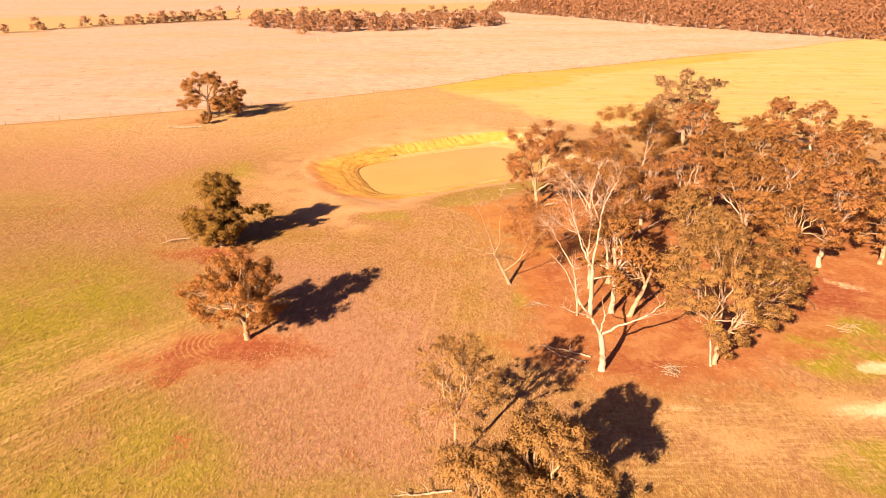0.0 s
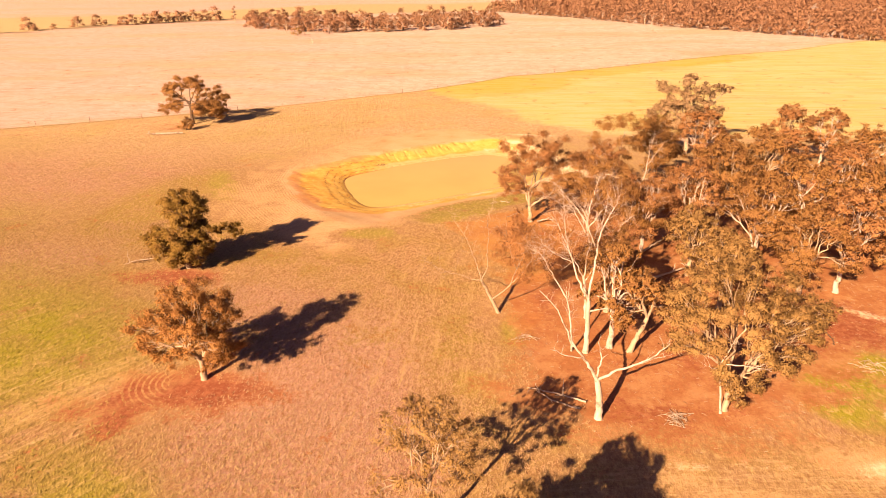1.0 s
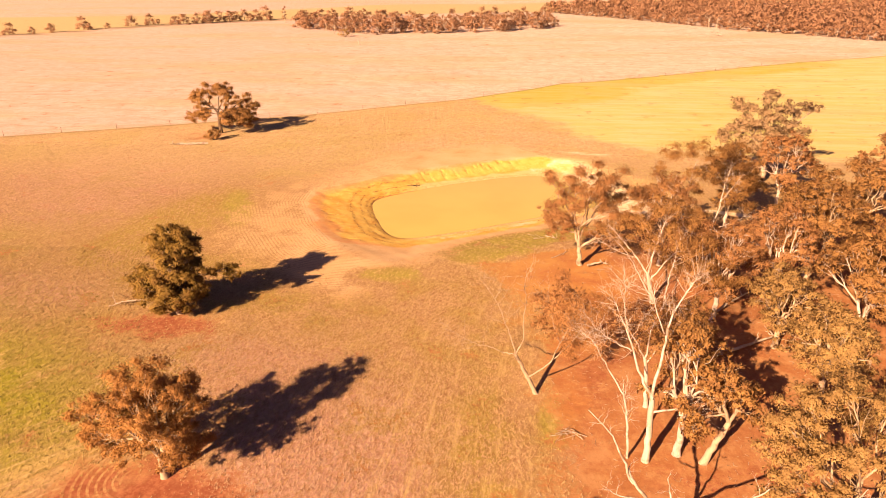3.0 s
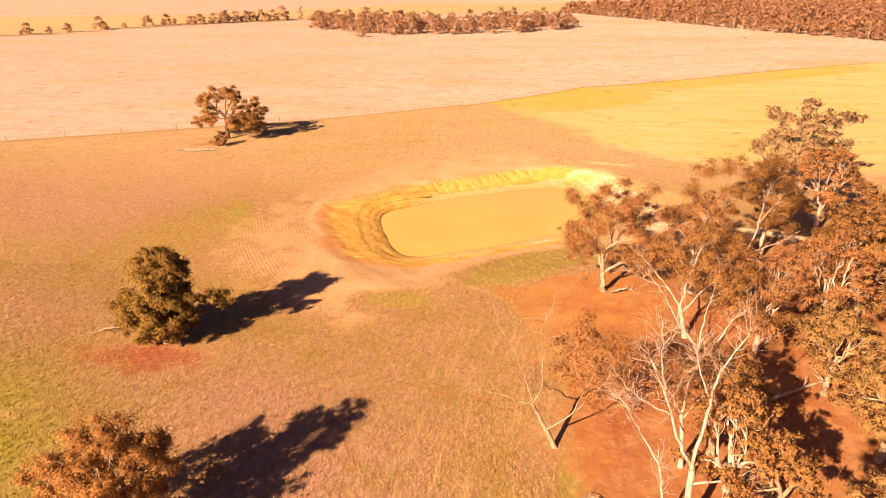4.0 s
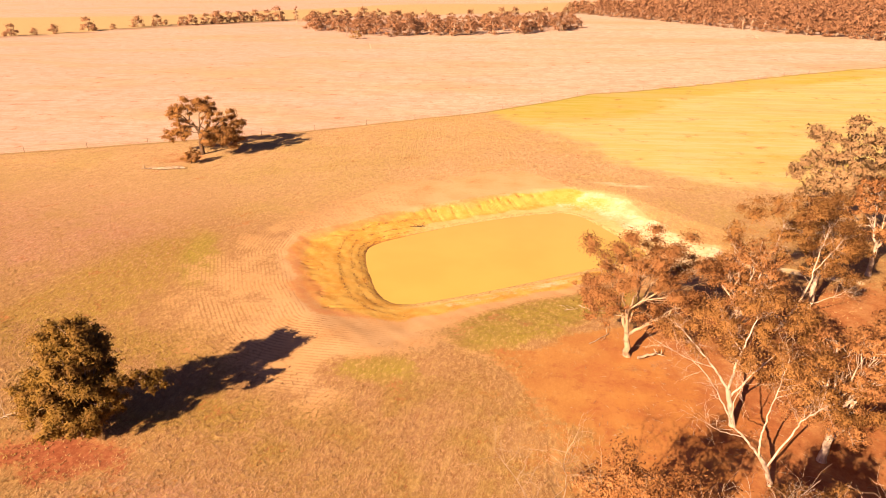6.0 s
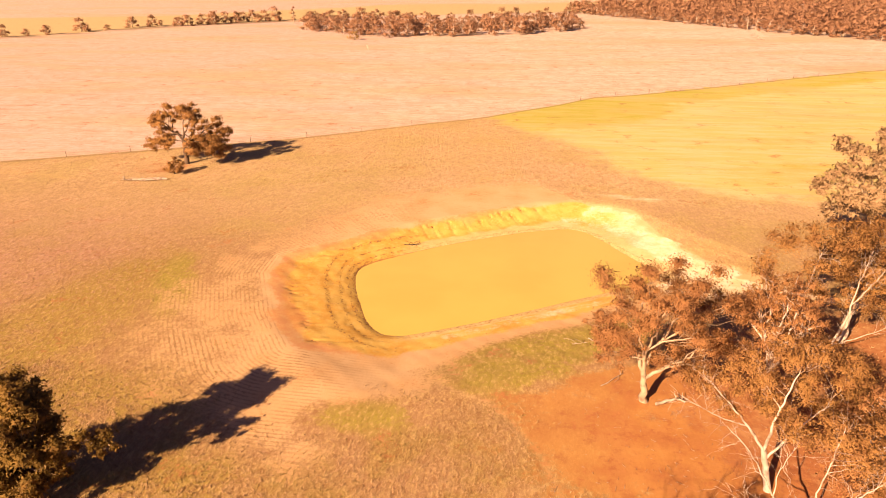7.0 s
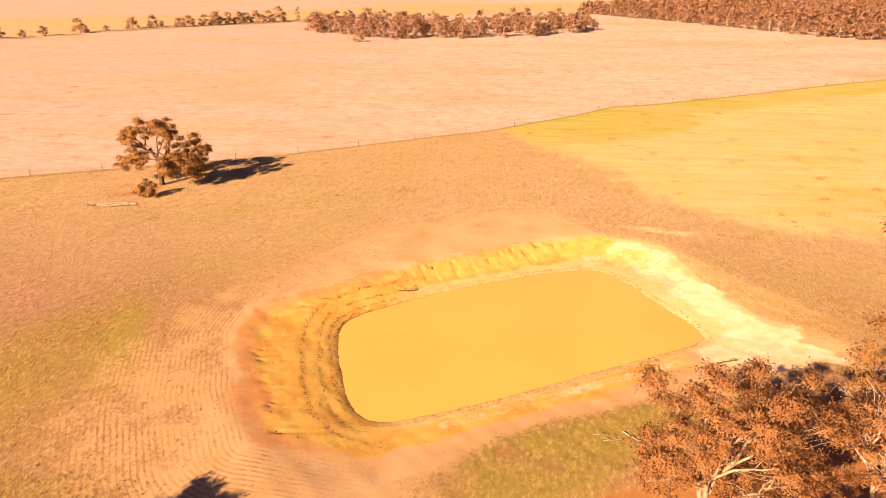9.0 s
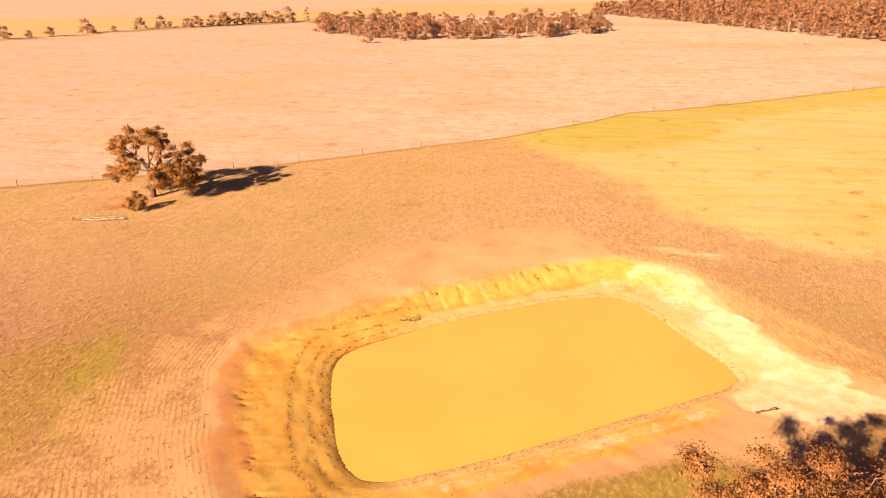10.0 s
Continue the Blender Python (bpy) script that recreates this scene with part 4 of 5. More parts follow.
tree("gum_tree", -28.2, 76.3, [(0.9, 0, 8.7, 1.5), (-0.4, 0.2, 8.3, 1.4), (2.0, -0.2, 8.1, 1.4), (0.8, 1.3, 7.8, 1.4), (0.8, -1.3, 7.7, 1.4), (-0.7, 0, 7.2, 1.2), (2.2, 0.1, 7.1, 1.2), (0.9, 0.2, 6.8, 1.5), (0.1, -1.2, 6.4, 1.1), (1.5, 1.0, 6.3, 1.1), (0.5, 0, 5.5, 1.3), (-2.4, 0, 4.5, 1.5), (-0.9, -1.2, 4.6, 1.6), (1.0, -1.0, 4.4, 1.6), (2.2, 0.3, 4.2, 1.4), (-0.8, 1.6, 4.3, 1.6), (1.0, 1.8, 4.1, 1.5), (-3.7, 0.2, 3.5, 1.3), (-2.4, -1.4, 3.2, 1.5), (-0.6, -2.0, 2.7, 1.5), (1.6, -1.8, 2.5, 1.4), (2.8, -0.4, 2.7, 1.2), (-2.6, 1.6, 2.7, 1.4), (0.2, 2.4, 2.5, 1.5), (0, 0, 2.9, 1.8), (-1.2, -0.8, 1.5, 1.2), (0.8, -1.0, 1.4, 1.2), (2.0, 1.4, 2.1, 1.2), (4.0, 0.6, 4.7, 0.7), (5.1, 0.9, 4.8, 1.0), (5.9, 1.1, 4.4, 0.9)], 0.3, 2.2, "dense dark green tree on red earth in the paddock", PADDOCK, LEAF_DARK, BARK_TAN, 12, 2.0, 0.2)
tree("gum_tree", -55.5, 154.5, [(cx, cy, cz, cr * 1.25) for cx, cy, cz, cr in [(-3.9, 0, 8.2, 1.5), (-5.0, 0.2, 7.4, 1.1), (0.7, 0.5, 9.2, 1.7), (-1.6, 0.2, 8.9, 1.4), (2.2, 0.4, 8.4, 1.4), (2.4, -0.3, 7.0, 1.2), (-3.9, -0.3, 4.6, 1.7), (-5.8, 0, 3.8, 1.2), (-2.6, 0.4, 5.2, 1.2), (6.0, 0.2, 7.2, 1.4), (7.4, 0.5, 5.8, 1.3), (5.0, 0, 5.2, 1.5), (2.8, -0.8, 2.8, 2.0), (5.5, -0.4, 3.0, 2.0), (4.0, 0.5, 3.9, 1.6), (7.2, 0, 3.8, 1.3), (1.4, 0.4, 4.4, 1.0)]], 0.42, 4.4, "spreading gum tree with dark trunk on the fence line", PADDOCK, LEAF_OLIVE, BARK_DARK, 13, 2.0, 0.26)
tree("bush", -54.6, 148.2, [(0, 0, 1.5, 1.4), (0.9, 0.4, 1.1, 1.1), (-0.8, 0.2, 1.0, 1.0)], 0.1, 0.5, "low round grey-green bush under the gum tree", "", LEAF_OLIVE, BARK_DARK, 14, 1.3, 0.3, category="bush")
# trees under the start of the flight
tree("gum_tree", 6.1, 29.8, [(cx, cy, cz, cr * 1.25) for cx, cy, cz, cr in round_clumps(9.6, 3.5, 22, 21, 0.3)], 0.3, 2.2, "rounded olive-gold gum tree in dry grass", GROVE, LEAF_GOLD, BARK_TAN, 21, 1.2, 0.14)
tree("gum_tree", 2.1, 28.4, [(cx, cy, cz, cr * 1.25) for cx, cy, cz, cr in round_clumps(8.8, 3.0, 17, 22, 0.3)], 0.26, 2.2, "bushy olive gum tree in dry grass", GROVE, LEAF_GOLD, BARK_TAN, 22, 1.1, 0.14)
tree("gum_tree", 0.9, 36.6, round_clumps(10.8, 3.6, 16, 23, 0.5), 0.15, 4.6, "thin-crowned slender gum tree in dry grass", GROVE, LEAF_GOLD, BARK_TAN, 23, 0.42, 0.13)
# the grove's front: bare white gums
limbed_tree("white_gum_tree", 14.0, 48.4, [(0.44, 0.30, [(0, 0, -0.3), (0.0, 0, 1.5), (-0.45, 0, 3.7)]), (0.26, 0.10, [(-0.45, 0, 3.6), (-1.3, 0, 5.1), (-2.3, 0.2, 6.4), (-2.9, 0.3, 7.4)]), (0.14, 0.04, [(-2.4, 0.2, 6.4), (-3.3, 0.3, 8.3), (-3.9, 0.4, 9.6), (-5.2, 0.4, 11.0)]),
            (0.22, 0.06, [(-0.4, 0, 3.5), (0.8, -0.1, 4.4), (2.4, -0.2, 5.1), (3.6, -0.2, 5.8), (4.6, -0.2, 6.9)]), (0.10, 0.03, [(2.6, -0.2, 5.2), (3.6, 0.2, 5.3), (5.0, 0.3, 5.6)]), (0.16, 0.06, [(-0.5, 0, 3.8), (-0.2, 0.3, 5.2), (-0.5, 0.5, 6.6)]), (0.10, 0.03, [(-1.6, 0, 5.5), (-3.0, -0.4, 6.0), (-4.2, -0.5, 6.6)])],
            "bare bone-white gum tree with forked limbs", GROVE, BARK_WHITE, 31, twigs=4, spread=0.9)
limbed_tree("white_gum_tree", 14.8, 58.0, [(0.36, 0.26, [(0.1, 0, -0.3), (0.05, 0, 2.6), (-0.1, 0, 5.4)]), (0.22, 0.05, [(-0.1, 0, 5.3), (-1.2, 0.1, 7.5), (-2.2, 0.2, 10.4), (-3.4, 0.3, 12.8)]), (0.22, 0.05, [(-0.1, 0, 5.3), (0.2, 0.1, 9.4), (0.4, 0.2, 11.9), (1.6, 0.3, 14.4)]), (0.10, 0.03, [(-1.8, 0.2, 9.0), (-3.4, 0, 9.9), (-4.6, 0, 11.0)]),
            (0.10, 0.03, [(-2.0, 0.2, 9.8), (-2.6, 0.4, 12.2), (-2.8, 0.5, 14.0)]), (0.10, 0.03, [(0.3, 0.1, 10.0), (-0.6, 0.3, 12.0), (-0.9, 0.5, 13.6)]), (0.20, 0.12, [(-1.1, 0.2, -0.3), (-1.4, 0.2, 3.0), (-2.0, 0.2, 5.6)]), (0.13, 0.03, [(-2.0, 0.2, 5.5), (-3.3, 0.2, 7.6), (-4.4, 0.2, 9.6), (-5.2, 0.2, 10.2)]), (0.16, 0.07, [(-0.1, 0, 4.2), (1.4, 0, 4.6), (2.9, 0.1, 4.6)])],
            "tall white gum tree with bare twiggy top", GROVE, BARK_WHITE, 32, LEAF_RUST, [(-2.6, 0.5, 11.4, 1.6), (-1.0, 0.4, 10.2, 1.4), (-3.8, 0.3, 9.4, 1.3)], 0.10, twigs=20, spread=1.5)
limbed_tree("white_gum_tree", 16.2, 64.4, [(0.26, 0.18, [(0, 0, -0.3), (-0.2, 0, 2.4), (-0.6, 0, 4.6)]), (0.15, 0.04, [(-0.6, 0, 4.5), (-1.8, 0.2, 6.6), (-3.0, 0.3, 8.4)]), (0.15, 0.04, [(-0.6, 0, 4.5), (-0.4, 0.1, 7.2), (0.4, 0.2, 9.6)]), (0.12, 0.04, [(-0.5, 0, 4.0), (0.8, 0.3, 6.0), (1.8, 0.4, 7.6)])],
            "twiggy white gum tree with few bronze leaves", GROVE, BARK_WHITE, 38, LEAF_RUST, [(-2.0, 0.3, 8.2, 1.5), (0.4, 0.3, 8.8, 1.5), (1.4, 0.3, 7.4, 1.2)], 0.16, twigs=20, spread=1.5)
limbed_tree("leaning_gum_tree", 7.6, 65.5, [(0.27, 0.17, [(0, 0, -0.3), (-0.8, 0.1, 1.4), (-1.3, 0, 2.4), (-2.0, 0, 3.8)]), (0.09, 0.02, [(-2.0, 0, 3.7), (-3.0, 0.2, 3.7), (-4.1, 0.1, 4.3), (-5.6, 0.2, 4.5), (-7.0, 0.2, 5.4)]), (0.10, 0.02, [(-2.0, 0, 3.8), (-2.4, 0.2, 5.2), (-2.8, 0, 6.3), (-3.5, 0.1, 8.3), (-5.0, 0.2, 10.4)]), (0.09, 0.02, [(-1.9, 0, 3.8), (-1.3, 0.2, 5.2), (-1.5, 0.1, 6.9), (-1.3, 0.3, 8.6), (-1.6, 0.2, 10.2), (-0.9, 0.3, 12.0)]), (0.13, 0.03, [(-0.8, 0, 1.6), (1.0, 0.1, 3.0), (1.4, 0.2, 4.6), (2.1, 0.2, 6.0), (2.6, 0.3, 8.6)]), (0.08, 0.02, [(1.2, 0.1, 3.4), (2.6, 0.3, 5.0), (3.6, 0.4, 7.0)]), (0.07, 0.02, [(1.6, 0.2, 4.8), (0.8, 0.6, 6.6), (0.4, 0.8, 8.8)])],
            "leaning pale gum tree, half bare, with rust leaves", GROVE, BARK_TAN, 36, LEAF_RUST, [(0.4, 0.5, 8.4, 1.9), (1.8, 0.6, 7.2, 2.0), (2.8, 0.8, 8.6, 1.9), (1.4, 0.4, 5.6, 1.6), (0.0, 0.6, 6.4, 1.5), (3.6, 0.4, 6.6, 1.7), (1.4, 0.8, 9.6, 1.6), (2.6, 0.6, 4.4, 1.5), (4.0, 0.6, 5.0, 1.5), (4.6, 1.0, 7.6, 1.5)], 0.30, twigs=16, spread=1.6)
tree("gum_tree", 17.3, 58.9, round_clumps(10.6, 3.2, 11, 33, 0.5), 0.28, 3.4, "gum tree with thick pale trunk and olive crown", GROVE, LEAF_OLIVE, BARK_WHITE, 33, 1.1, 0.22)
tree("gum_tree", 18.9, 58.1, round_clumps(9.0, 3.4, 12, 34, 0.5), 0.26, 3.4, "leaning gum tree with tan trunk and olive crown", GROVE, LEAF_OLIVE, BARK_TAN, 34, 1.1, 0.22, lean=(1.4, 0.3))
tree("gum_tree", 24.3, 49.5, [(-4.6, 0.5, 9.8, 1.4), (-3.3, 1.5, 10.6, 1.4), (-1.1, 1.5, 11.2, 1.5), (1.1, 1.5, 11.0, 1.5), (3.2, 1.4, 10.0, 1.5), (4.8, 0.6, 9.0, 1.4), (5.6, 0.4, 7.4, 1.3), (-5.2, -0.4, 8.2, 1.2), (-3.6, -1.0, 8.8, 1.4), (-1.6, -1.0, 9.2, 1.4), (0.9, -1.0, 9.0, 1.5), (3.0, -0.6, 7.8, 1.5), (4.2, -0.8, 5.8, 1.2), (-4.6, -0.8, 6.6, 1.1), (-3.0, -1.4, 6.8, 1.2), (0.6, -1.4, 6.6, 1.2), (2.6, -1.4, 4.9, 1.2), (-0.7, -1.5, 3.4, 1.0), (-1.6, -1.5, 5.0, 1.0), (0.2, -1.2, 2.3, 0.9), (1.6, -1.3, 3.4, 0.9), (3.4, 1.6, 7.6, 1.4), (0.2, 2.2, 9.0, 1.5), (-2.8, 1.6, 8.4, 1.4), (6.6, 1.0, 8.4, 1.1), (6.4, 1.6, 6.2, 1.2)], 0.27, 2.6, "broad low-hanging olive-gold gum tree with pale limbs", GROVE, LEAF_GOLD, BARK_TAN, 35, 1.5, 0.14, arms=7)
limbed_tree("dead_gum_tree", 23.9, 49.1, [(0.13, 0.11, [(0, 0, -0.3), (-0.5, -0.1, 2.6), (-1.2, -0.8, 5.2)]), (0.10, 0.03, [(-1.2, -0.8, 5.1), (-1.0, -1.2, 6.4), (-0.7, -1.4, 7.8)]), (0.11, 0.03, [(-1.2, -0.8, 5.1), (-0.1, -1.4, 5.4), (1.3, -1.6, 5.3), (2.3, -1.6, 5.0)]), (0.07, 0.02, [(-1.1, -0.7, 4.6), (-2.1, -1.2, 5.0), (-2.5, -1.4, 5.8)])],
            "dead white limbs standing through a leafy gum", GROVE, BARK_WHITE, 39, twigs=3, spread=0.7)
tree("gum_tree", 14.0, 91.7, [(cx, cy, cz, cr * 1.3) for cx, cy, cz, cr in [(-3.1, 0, 6.4, 1.5), (-4.4, 0.1, 6.6, 1.0), (-2.9, 0.2, 9.8, 1.7), (-0.6, 0, 11.2, 1.7), (2.8, 0.2, 10.6, 1.7), (5.4, 0.2, 8.6, 1.6), (4.6, 0, 5.6, 1.5), (1.8, -0.4, 4.6, 1.2), (0.6, 0.6, 8.6, 1.9), (-1.4, -1.2, 7.6, 1.6), (2.6, 1.4, 8.0, 1.8), (3.0, -1.4, 7.0, 1.5), (0.4, -1.6, 9.4, 1.4), (-3.2, -0.2, 4.6, 1.1), (-1.8, -0.6, 5.2, 1.0), (2.6, -0.4, 3.6, 1.1), (4.6, -0.2, 3.6, 1.2), (6.0, 0.2, 5.6, 1.2)]], 0.30, 3.2, "rust-tinged gum tree at the grove's edge by the dam", GROVE, LEAF_RUST, BARK_TAN, 37, 0.85, 0.125, lean=(-0.4, 0))
limbed_tree("white_gum_tree", 21.3, 76.3, [(0.26, 0.2, [(0.1, 0, -0.3), (-0.5, 0, 1.3), (-1.2, 0, 2.5)]), (0.17, 0.03, [(-1.2, 0, 2.4), (-2.2, 0, 3.7), (-3.2, 0, 4.7), (-4.3, 0.2, 6.6), (-5.2, 0.2, 8.2), (-6.6, 0.3, 9.6)]), (0.15, 0.03, [(-1.2, 0, 2.4), (-1.4, 0.1, 3.9), (-1.3, 0, 5.4), (-1.0, 0, 7.7), (-0.7, 0.2, 9.9)]), (0.15, 0.04, [(-0.6, 0, 1.5), (0.4, 0.1, 4.0), (1.1, 0.2, 5.6), (2.4, 0.3, 6.6)]), (0.08, 0.02, [(-3.4, 0, 4.9), (-3.4, 0.4, 6.6), (-2.6, 0.6, 8.4)]), (0.08, 0.02, [(-2.4, 0, 3.9), (-4.2, -0.4, 4.6), (-5.8, -0.6, 5.6)])],
            "white gum tree with long forked limbs, thinly leaved", GROVE, BARK_WHITE, 41, LEAF_OLIVE, [(-0.6, 0.8, 9.6, 1.5), (0.8, 0.8, 8.4, 1.5), (2.6, 0.8, 7.0, 1.5), (2.0, 1.4, 9.0, 1.4), (-2.4, 1.0, 8.8, 1.2), (3.8, 0.8, 5.6, 1.3), (4.6, 1.0, 7.4, 1.4), (5.4, 1.2, 5.4, 1.3), (3.0, 1.6, 5.2, 1.3)], 0.6, twigs=13, spread=1.3)
limbed_tree("white_gum_tree", 20.6, 82.6, [(0.34, 0.26, [(0, 0, -0.3), (-0.4, 0, 1.6), (-0.9, 0, 3.3)]), (0.2, 0.04, [(-0.9, 0, 3.2), (-1.8, 0, 4.6), (-2.6, 0, 5.6), (-4.2, 0.2, 7.4), (-5.4, 0.3, 8.6)]), (0.2, 0.04, [(-0.9, 0, 3.2), (-0.6, 0.1, 5.6), (-0.1, 0.2, 7.8), (0.4, 0.4, 10.2)]), (0.16, 0.04, [(-0.6, 0, 2.6), (0.8, 0.3, 4.6), (2.4, 0.5, 6.6), (3.4, 0.6, 8.6)]), (0.09, 0.02, [(-2.2, 0, 5.1), (-4.4, -0.3, 6.0), (-6.8, -0.4, 7.4)]), (0.08, 0.02, [(-0.4, 0.1, 6.4), (-1.6, 0.3, 8.2), (-2.4, 0.4, 9.8)])],
            "large white-limbed gum tree with loose bronze crown", GROVE, BARK_WHITE, 42, LEAF_OLIVE, [(-2.6, 0.6, 9.6, 1.5), (-0.6, 0.6, 10.6, 1.7), (1.4, 0.8, 10.4, 1.7), (3.4, 0.8, 9.0, 1.7), (4.4, 0.4, 7.4, 1.5), (1.0, 0.6, 8.2, 1.4), (-1.6, 0.6, 7.6, 1.3), (2.6, -0.4, 6.4, 1.3), (-4.2, 0.6, 8.4, 1.2), (-0.7, 1.4, 6.1, 1.3), (1.2, 1.4, 4.9, 1.2), (3.2, 1.4, 6.2, 1.4), (2.6, 1.2, 3.6, 1.1), (4.3, 1.4, 4.4, 1.2), (5.5, 1.4, 5.0, 1.4), (5.4, 1.4, 7.2, 1.4), (-5.6, 1.4, 7.6, 1.2), (6.8, 1.2, 6.2, 1.3), (-3.4, 1.0, 6.6, 1.2)], 0.75, twigs=12, spread=1.3)
limbed_tree("white_gum_tree", 27.4, 96.3, [(0.27, 0.2, [(0, 0, -0.3), (-0.3, 0, 2.2), (-0.8, 0, 4.0)]), (0.16, 0.03, [(-0.8, 0, 3.9), (-1.3, 0, 5.9), (-2.2, 0, 7.2), (-3.4, 0.2, 8.8), (-5.0, 0.3, 10.4)]), (0.15, 0.03, [(-1.2, 0, 5.4), (-0.9, 0.2, 7.6), (-0.6, 0.3, 9.4), (-0.2, 0.4, 11.6)]), (0.26, 0.16, [(1.4, 1.6, -0.3), (2.6, 1.8, 1.6), (3.4, 2.0, 3.0), (3.9, 2.0, 5.2)]), (0.15, 0.03, [(3.9, 2.0, 5.1), (4.1, 2.1, 8.2), (4.6, 2.2, 11.2)]), (0.12, 0.02, [(3.1, 1.9, 2.4), (5.2, 1.8, 3.4), (7.4, 1.8, 4.6)]), (0.09, 0.02, [(4.0, 2.0, 6.4), (5.4, 2.2, 8.4), (6.4, 2.4, 10.0)]), (0.08, 0.02, [(-2.0, 0, 6.9), (-3.8, -0.2, 7.4), (-5.2, -0.3, 8.4)])],
            "tall twin-stemmed white gum tree with bronze crown", GROVE, BARK_WHITE, 43, LEAF_OLIVE, [(-4.6, 0.4, 10.8, 1.5), (-2.6, 0.6, 12.2, 1.7), (-0.4, 0.8, 13.2, 1.8), (1.8, 1.2, 12.4, 1.7), (4.2, 2.2, 12.2, 1.8), (6.4, 2.4, 10.6, 1.6), (7.2, 2.2, 8.2, 1.6), (2.4, 1.8, 10.0, 1.7), (0.2, 1.2, 10.4, 1.5), (-3.6, 0.8, 8.6, 1.3), (5.4, 1.6, 6.6, 1.4), (7.6, 2.0, 5.4, 1.4), (0.6, 1.6, 8.0, 1.3)], 0.55, twigs=12, spread=1.3)
GUMS = [(18.6, 65.8, 9.5, 3.6, 0), (23.4, 92.4, 11.5, 4.6, 3), (25.8, 79.3, 11.0, 4.4, 3),
        (37.5, 86.4, 13.0, 5.2, 0), (32.6, 82.7, 11.5, 4.8, 1), (37.0, 74.1, 12.5, 5.2, 0), (40.1, 69.4, 10.5, 4.6, 0), (44.6, 70.2, 12.0, 5.0, 1), (39.6, 90.9, 13.0, 5.2, 0),
        (30.5, 66.5, 9.0, 4.4, 2), (52.0, 80.0, 11.5, 5.2, 0), (57.0, 92.0, 11.5, 5.0, 1), (48.0, 98.0, 12.0, 5.0, 0), (34.0, 103.0, 12.5, 5.0, 0), (44.0, 112.0, 12.0, 5.0, 1),
        (57.6, 111.0, 13.0, 4.8, 1), (67.0, 104.5, 11.0, 5.0, 0), (62.0, 84.0, 10.5, 5.0, 1), (52.5, 71.0, 10.0, 4.6, 0), (74.0, 96.0, 11.0, 5.0, 0), (68.0, 118.0, 11.0, 4.6, 1), (30.0, 74.5, 8.5, 3.8, 2), (46.0, 82.0, 11.5, 5.0, 0), (60.0, 75.0, 10.0, 4.6, 1)]
KINDS = [(LEAF_OLIVE, "olive-bronze gum tree in the grove"), (LEAF_RUST, "bronze-leaved gum tree in the grove"), (LEAF_GOLD, "pale-limbed gum tree with golden olive leaves"), (LEAF_RUST, "white-limbed gum tree with sparse bronze leaves")]
for i, (x, y, h, spread, kind) in enumerate(GUMS):
    leaf, label = KINDS[kind]
    tree("gum_tree", x, y, round_clumps(h, spread, 17, 100 + i, 0.42), 0.28, h * 0.33, label, GROVE, leaf, BARK_WHITE if i % 3 or kind == 3 else BARK_TAN, 100 + i, 0.55 if kind == 3 else 0.78, 0.135 if x < 28 else 0.165 if x < 42 else 0.23)
tree("grey_gum_tree", 47.8, 128.0, [(cx, cy, cz, cr * 1.2) for cx, cy, cz, cr in [(-4.8, 0, 12.0, 1.7), (-1.4, 0, 13.4, 1.7), (1.2, 0.3, 11.6, 1.8), (4.4, 0, 12.0, 1.4), (5.8, 0, 12.2, 0.9), (-6.6, 0, 7.8, 1.6), (-4.0, -0.5, 9.0, 2.0), (-1.0, 0.4, 10.0, 2.0), (2.8, -0.4, 8.6, 2.0), (3.6, 0.4, 5.8, 2.2), (-2.2, -0.6, 6.4, 2.2), (0.6, -0.8, 5.0, 2.0), (4.6, 0, 4.0, 1.6), (-4.8, -0.4, 5.4, 1.6), (0, 0.5, 7.6, 2.0)]], 0.45, 4.4, "tall grey-green gum tree behind the grove", GROVE, LEAF_GREY, BARK_TAN, 61, 1.7, 0.30)

# ---- distant woods ----
def far_tree(name, h, spread, seed, label, group, category="tree", leaf=None, n=7, spray=0.75, place=(0, 0, 0), low=0.25):
    """A small tree for the distance: trunk, limbs and a rough crown."""
    rng = np.random.default_rng(seed)
    root = thing(name, place, label, category, group)
    part("trunk", tube(bent((0, 0, -0.3), (rng.normal(0, 0.3), 0, h * 0.45), 0, rng, 5, 0.04), np.linspace(0.26, 0.14, 5), 6), BARK_TAN, root, smooth=True)
    clumps = np.array(round_clumps(h, spread, n, seed, low))
    for c in clumps:
        part("limb", tube(bent((0, 0, h * 0.35), c[:3], 0.1, rng, 5, 0.05), np.linspace(0.11, 0.03, 5), 5), BARK_WHITE, root, smooth=True)
    part("crown", sprays(clumps[:, :3], clumps[:, 3] * 1.15, crown_counts(clumps[:, 3] * 1.15, 0.75, spray), spray, rng), leaf or LEAF_FAR, root)
    return root


def on_ground(x, y, turn, size):
    return Matrix.LocRotScale((x, y, height(x, y)), Euler((0, 0, turn)), None) @ Matrix.Scale(size, 4)


BELT, LINE = "wood across the stubble", "trees along the far fence"
rng = random.Random(7)
moulds = [far_tree("far_tree", 8.0 + 0.5 * i, 4.2 + 0.3 * (i % 3), 200 + i, "bronze gum tree in a distant wood", BELT, place=(x, y, 0), n=9, low=0.1) for i, (x, y) in enumerate([(-118, 428), (-96, 410), (-62, 388), (-30, 396), (4, 410), (26, 432)])]
def belt_front(x):
    return np.interp(x, [-125, -108, -80, -60, -28, 14, 30, 42], [432, 412, 392, 386, 394, 410, 430, 452])


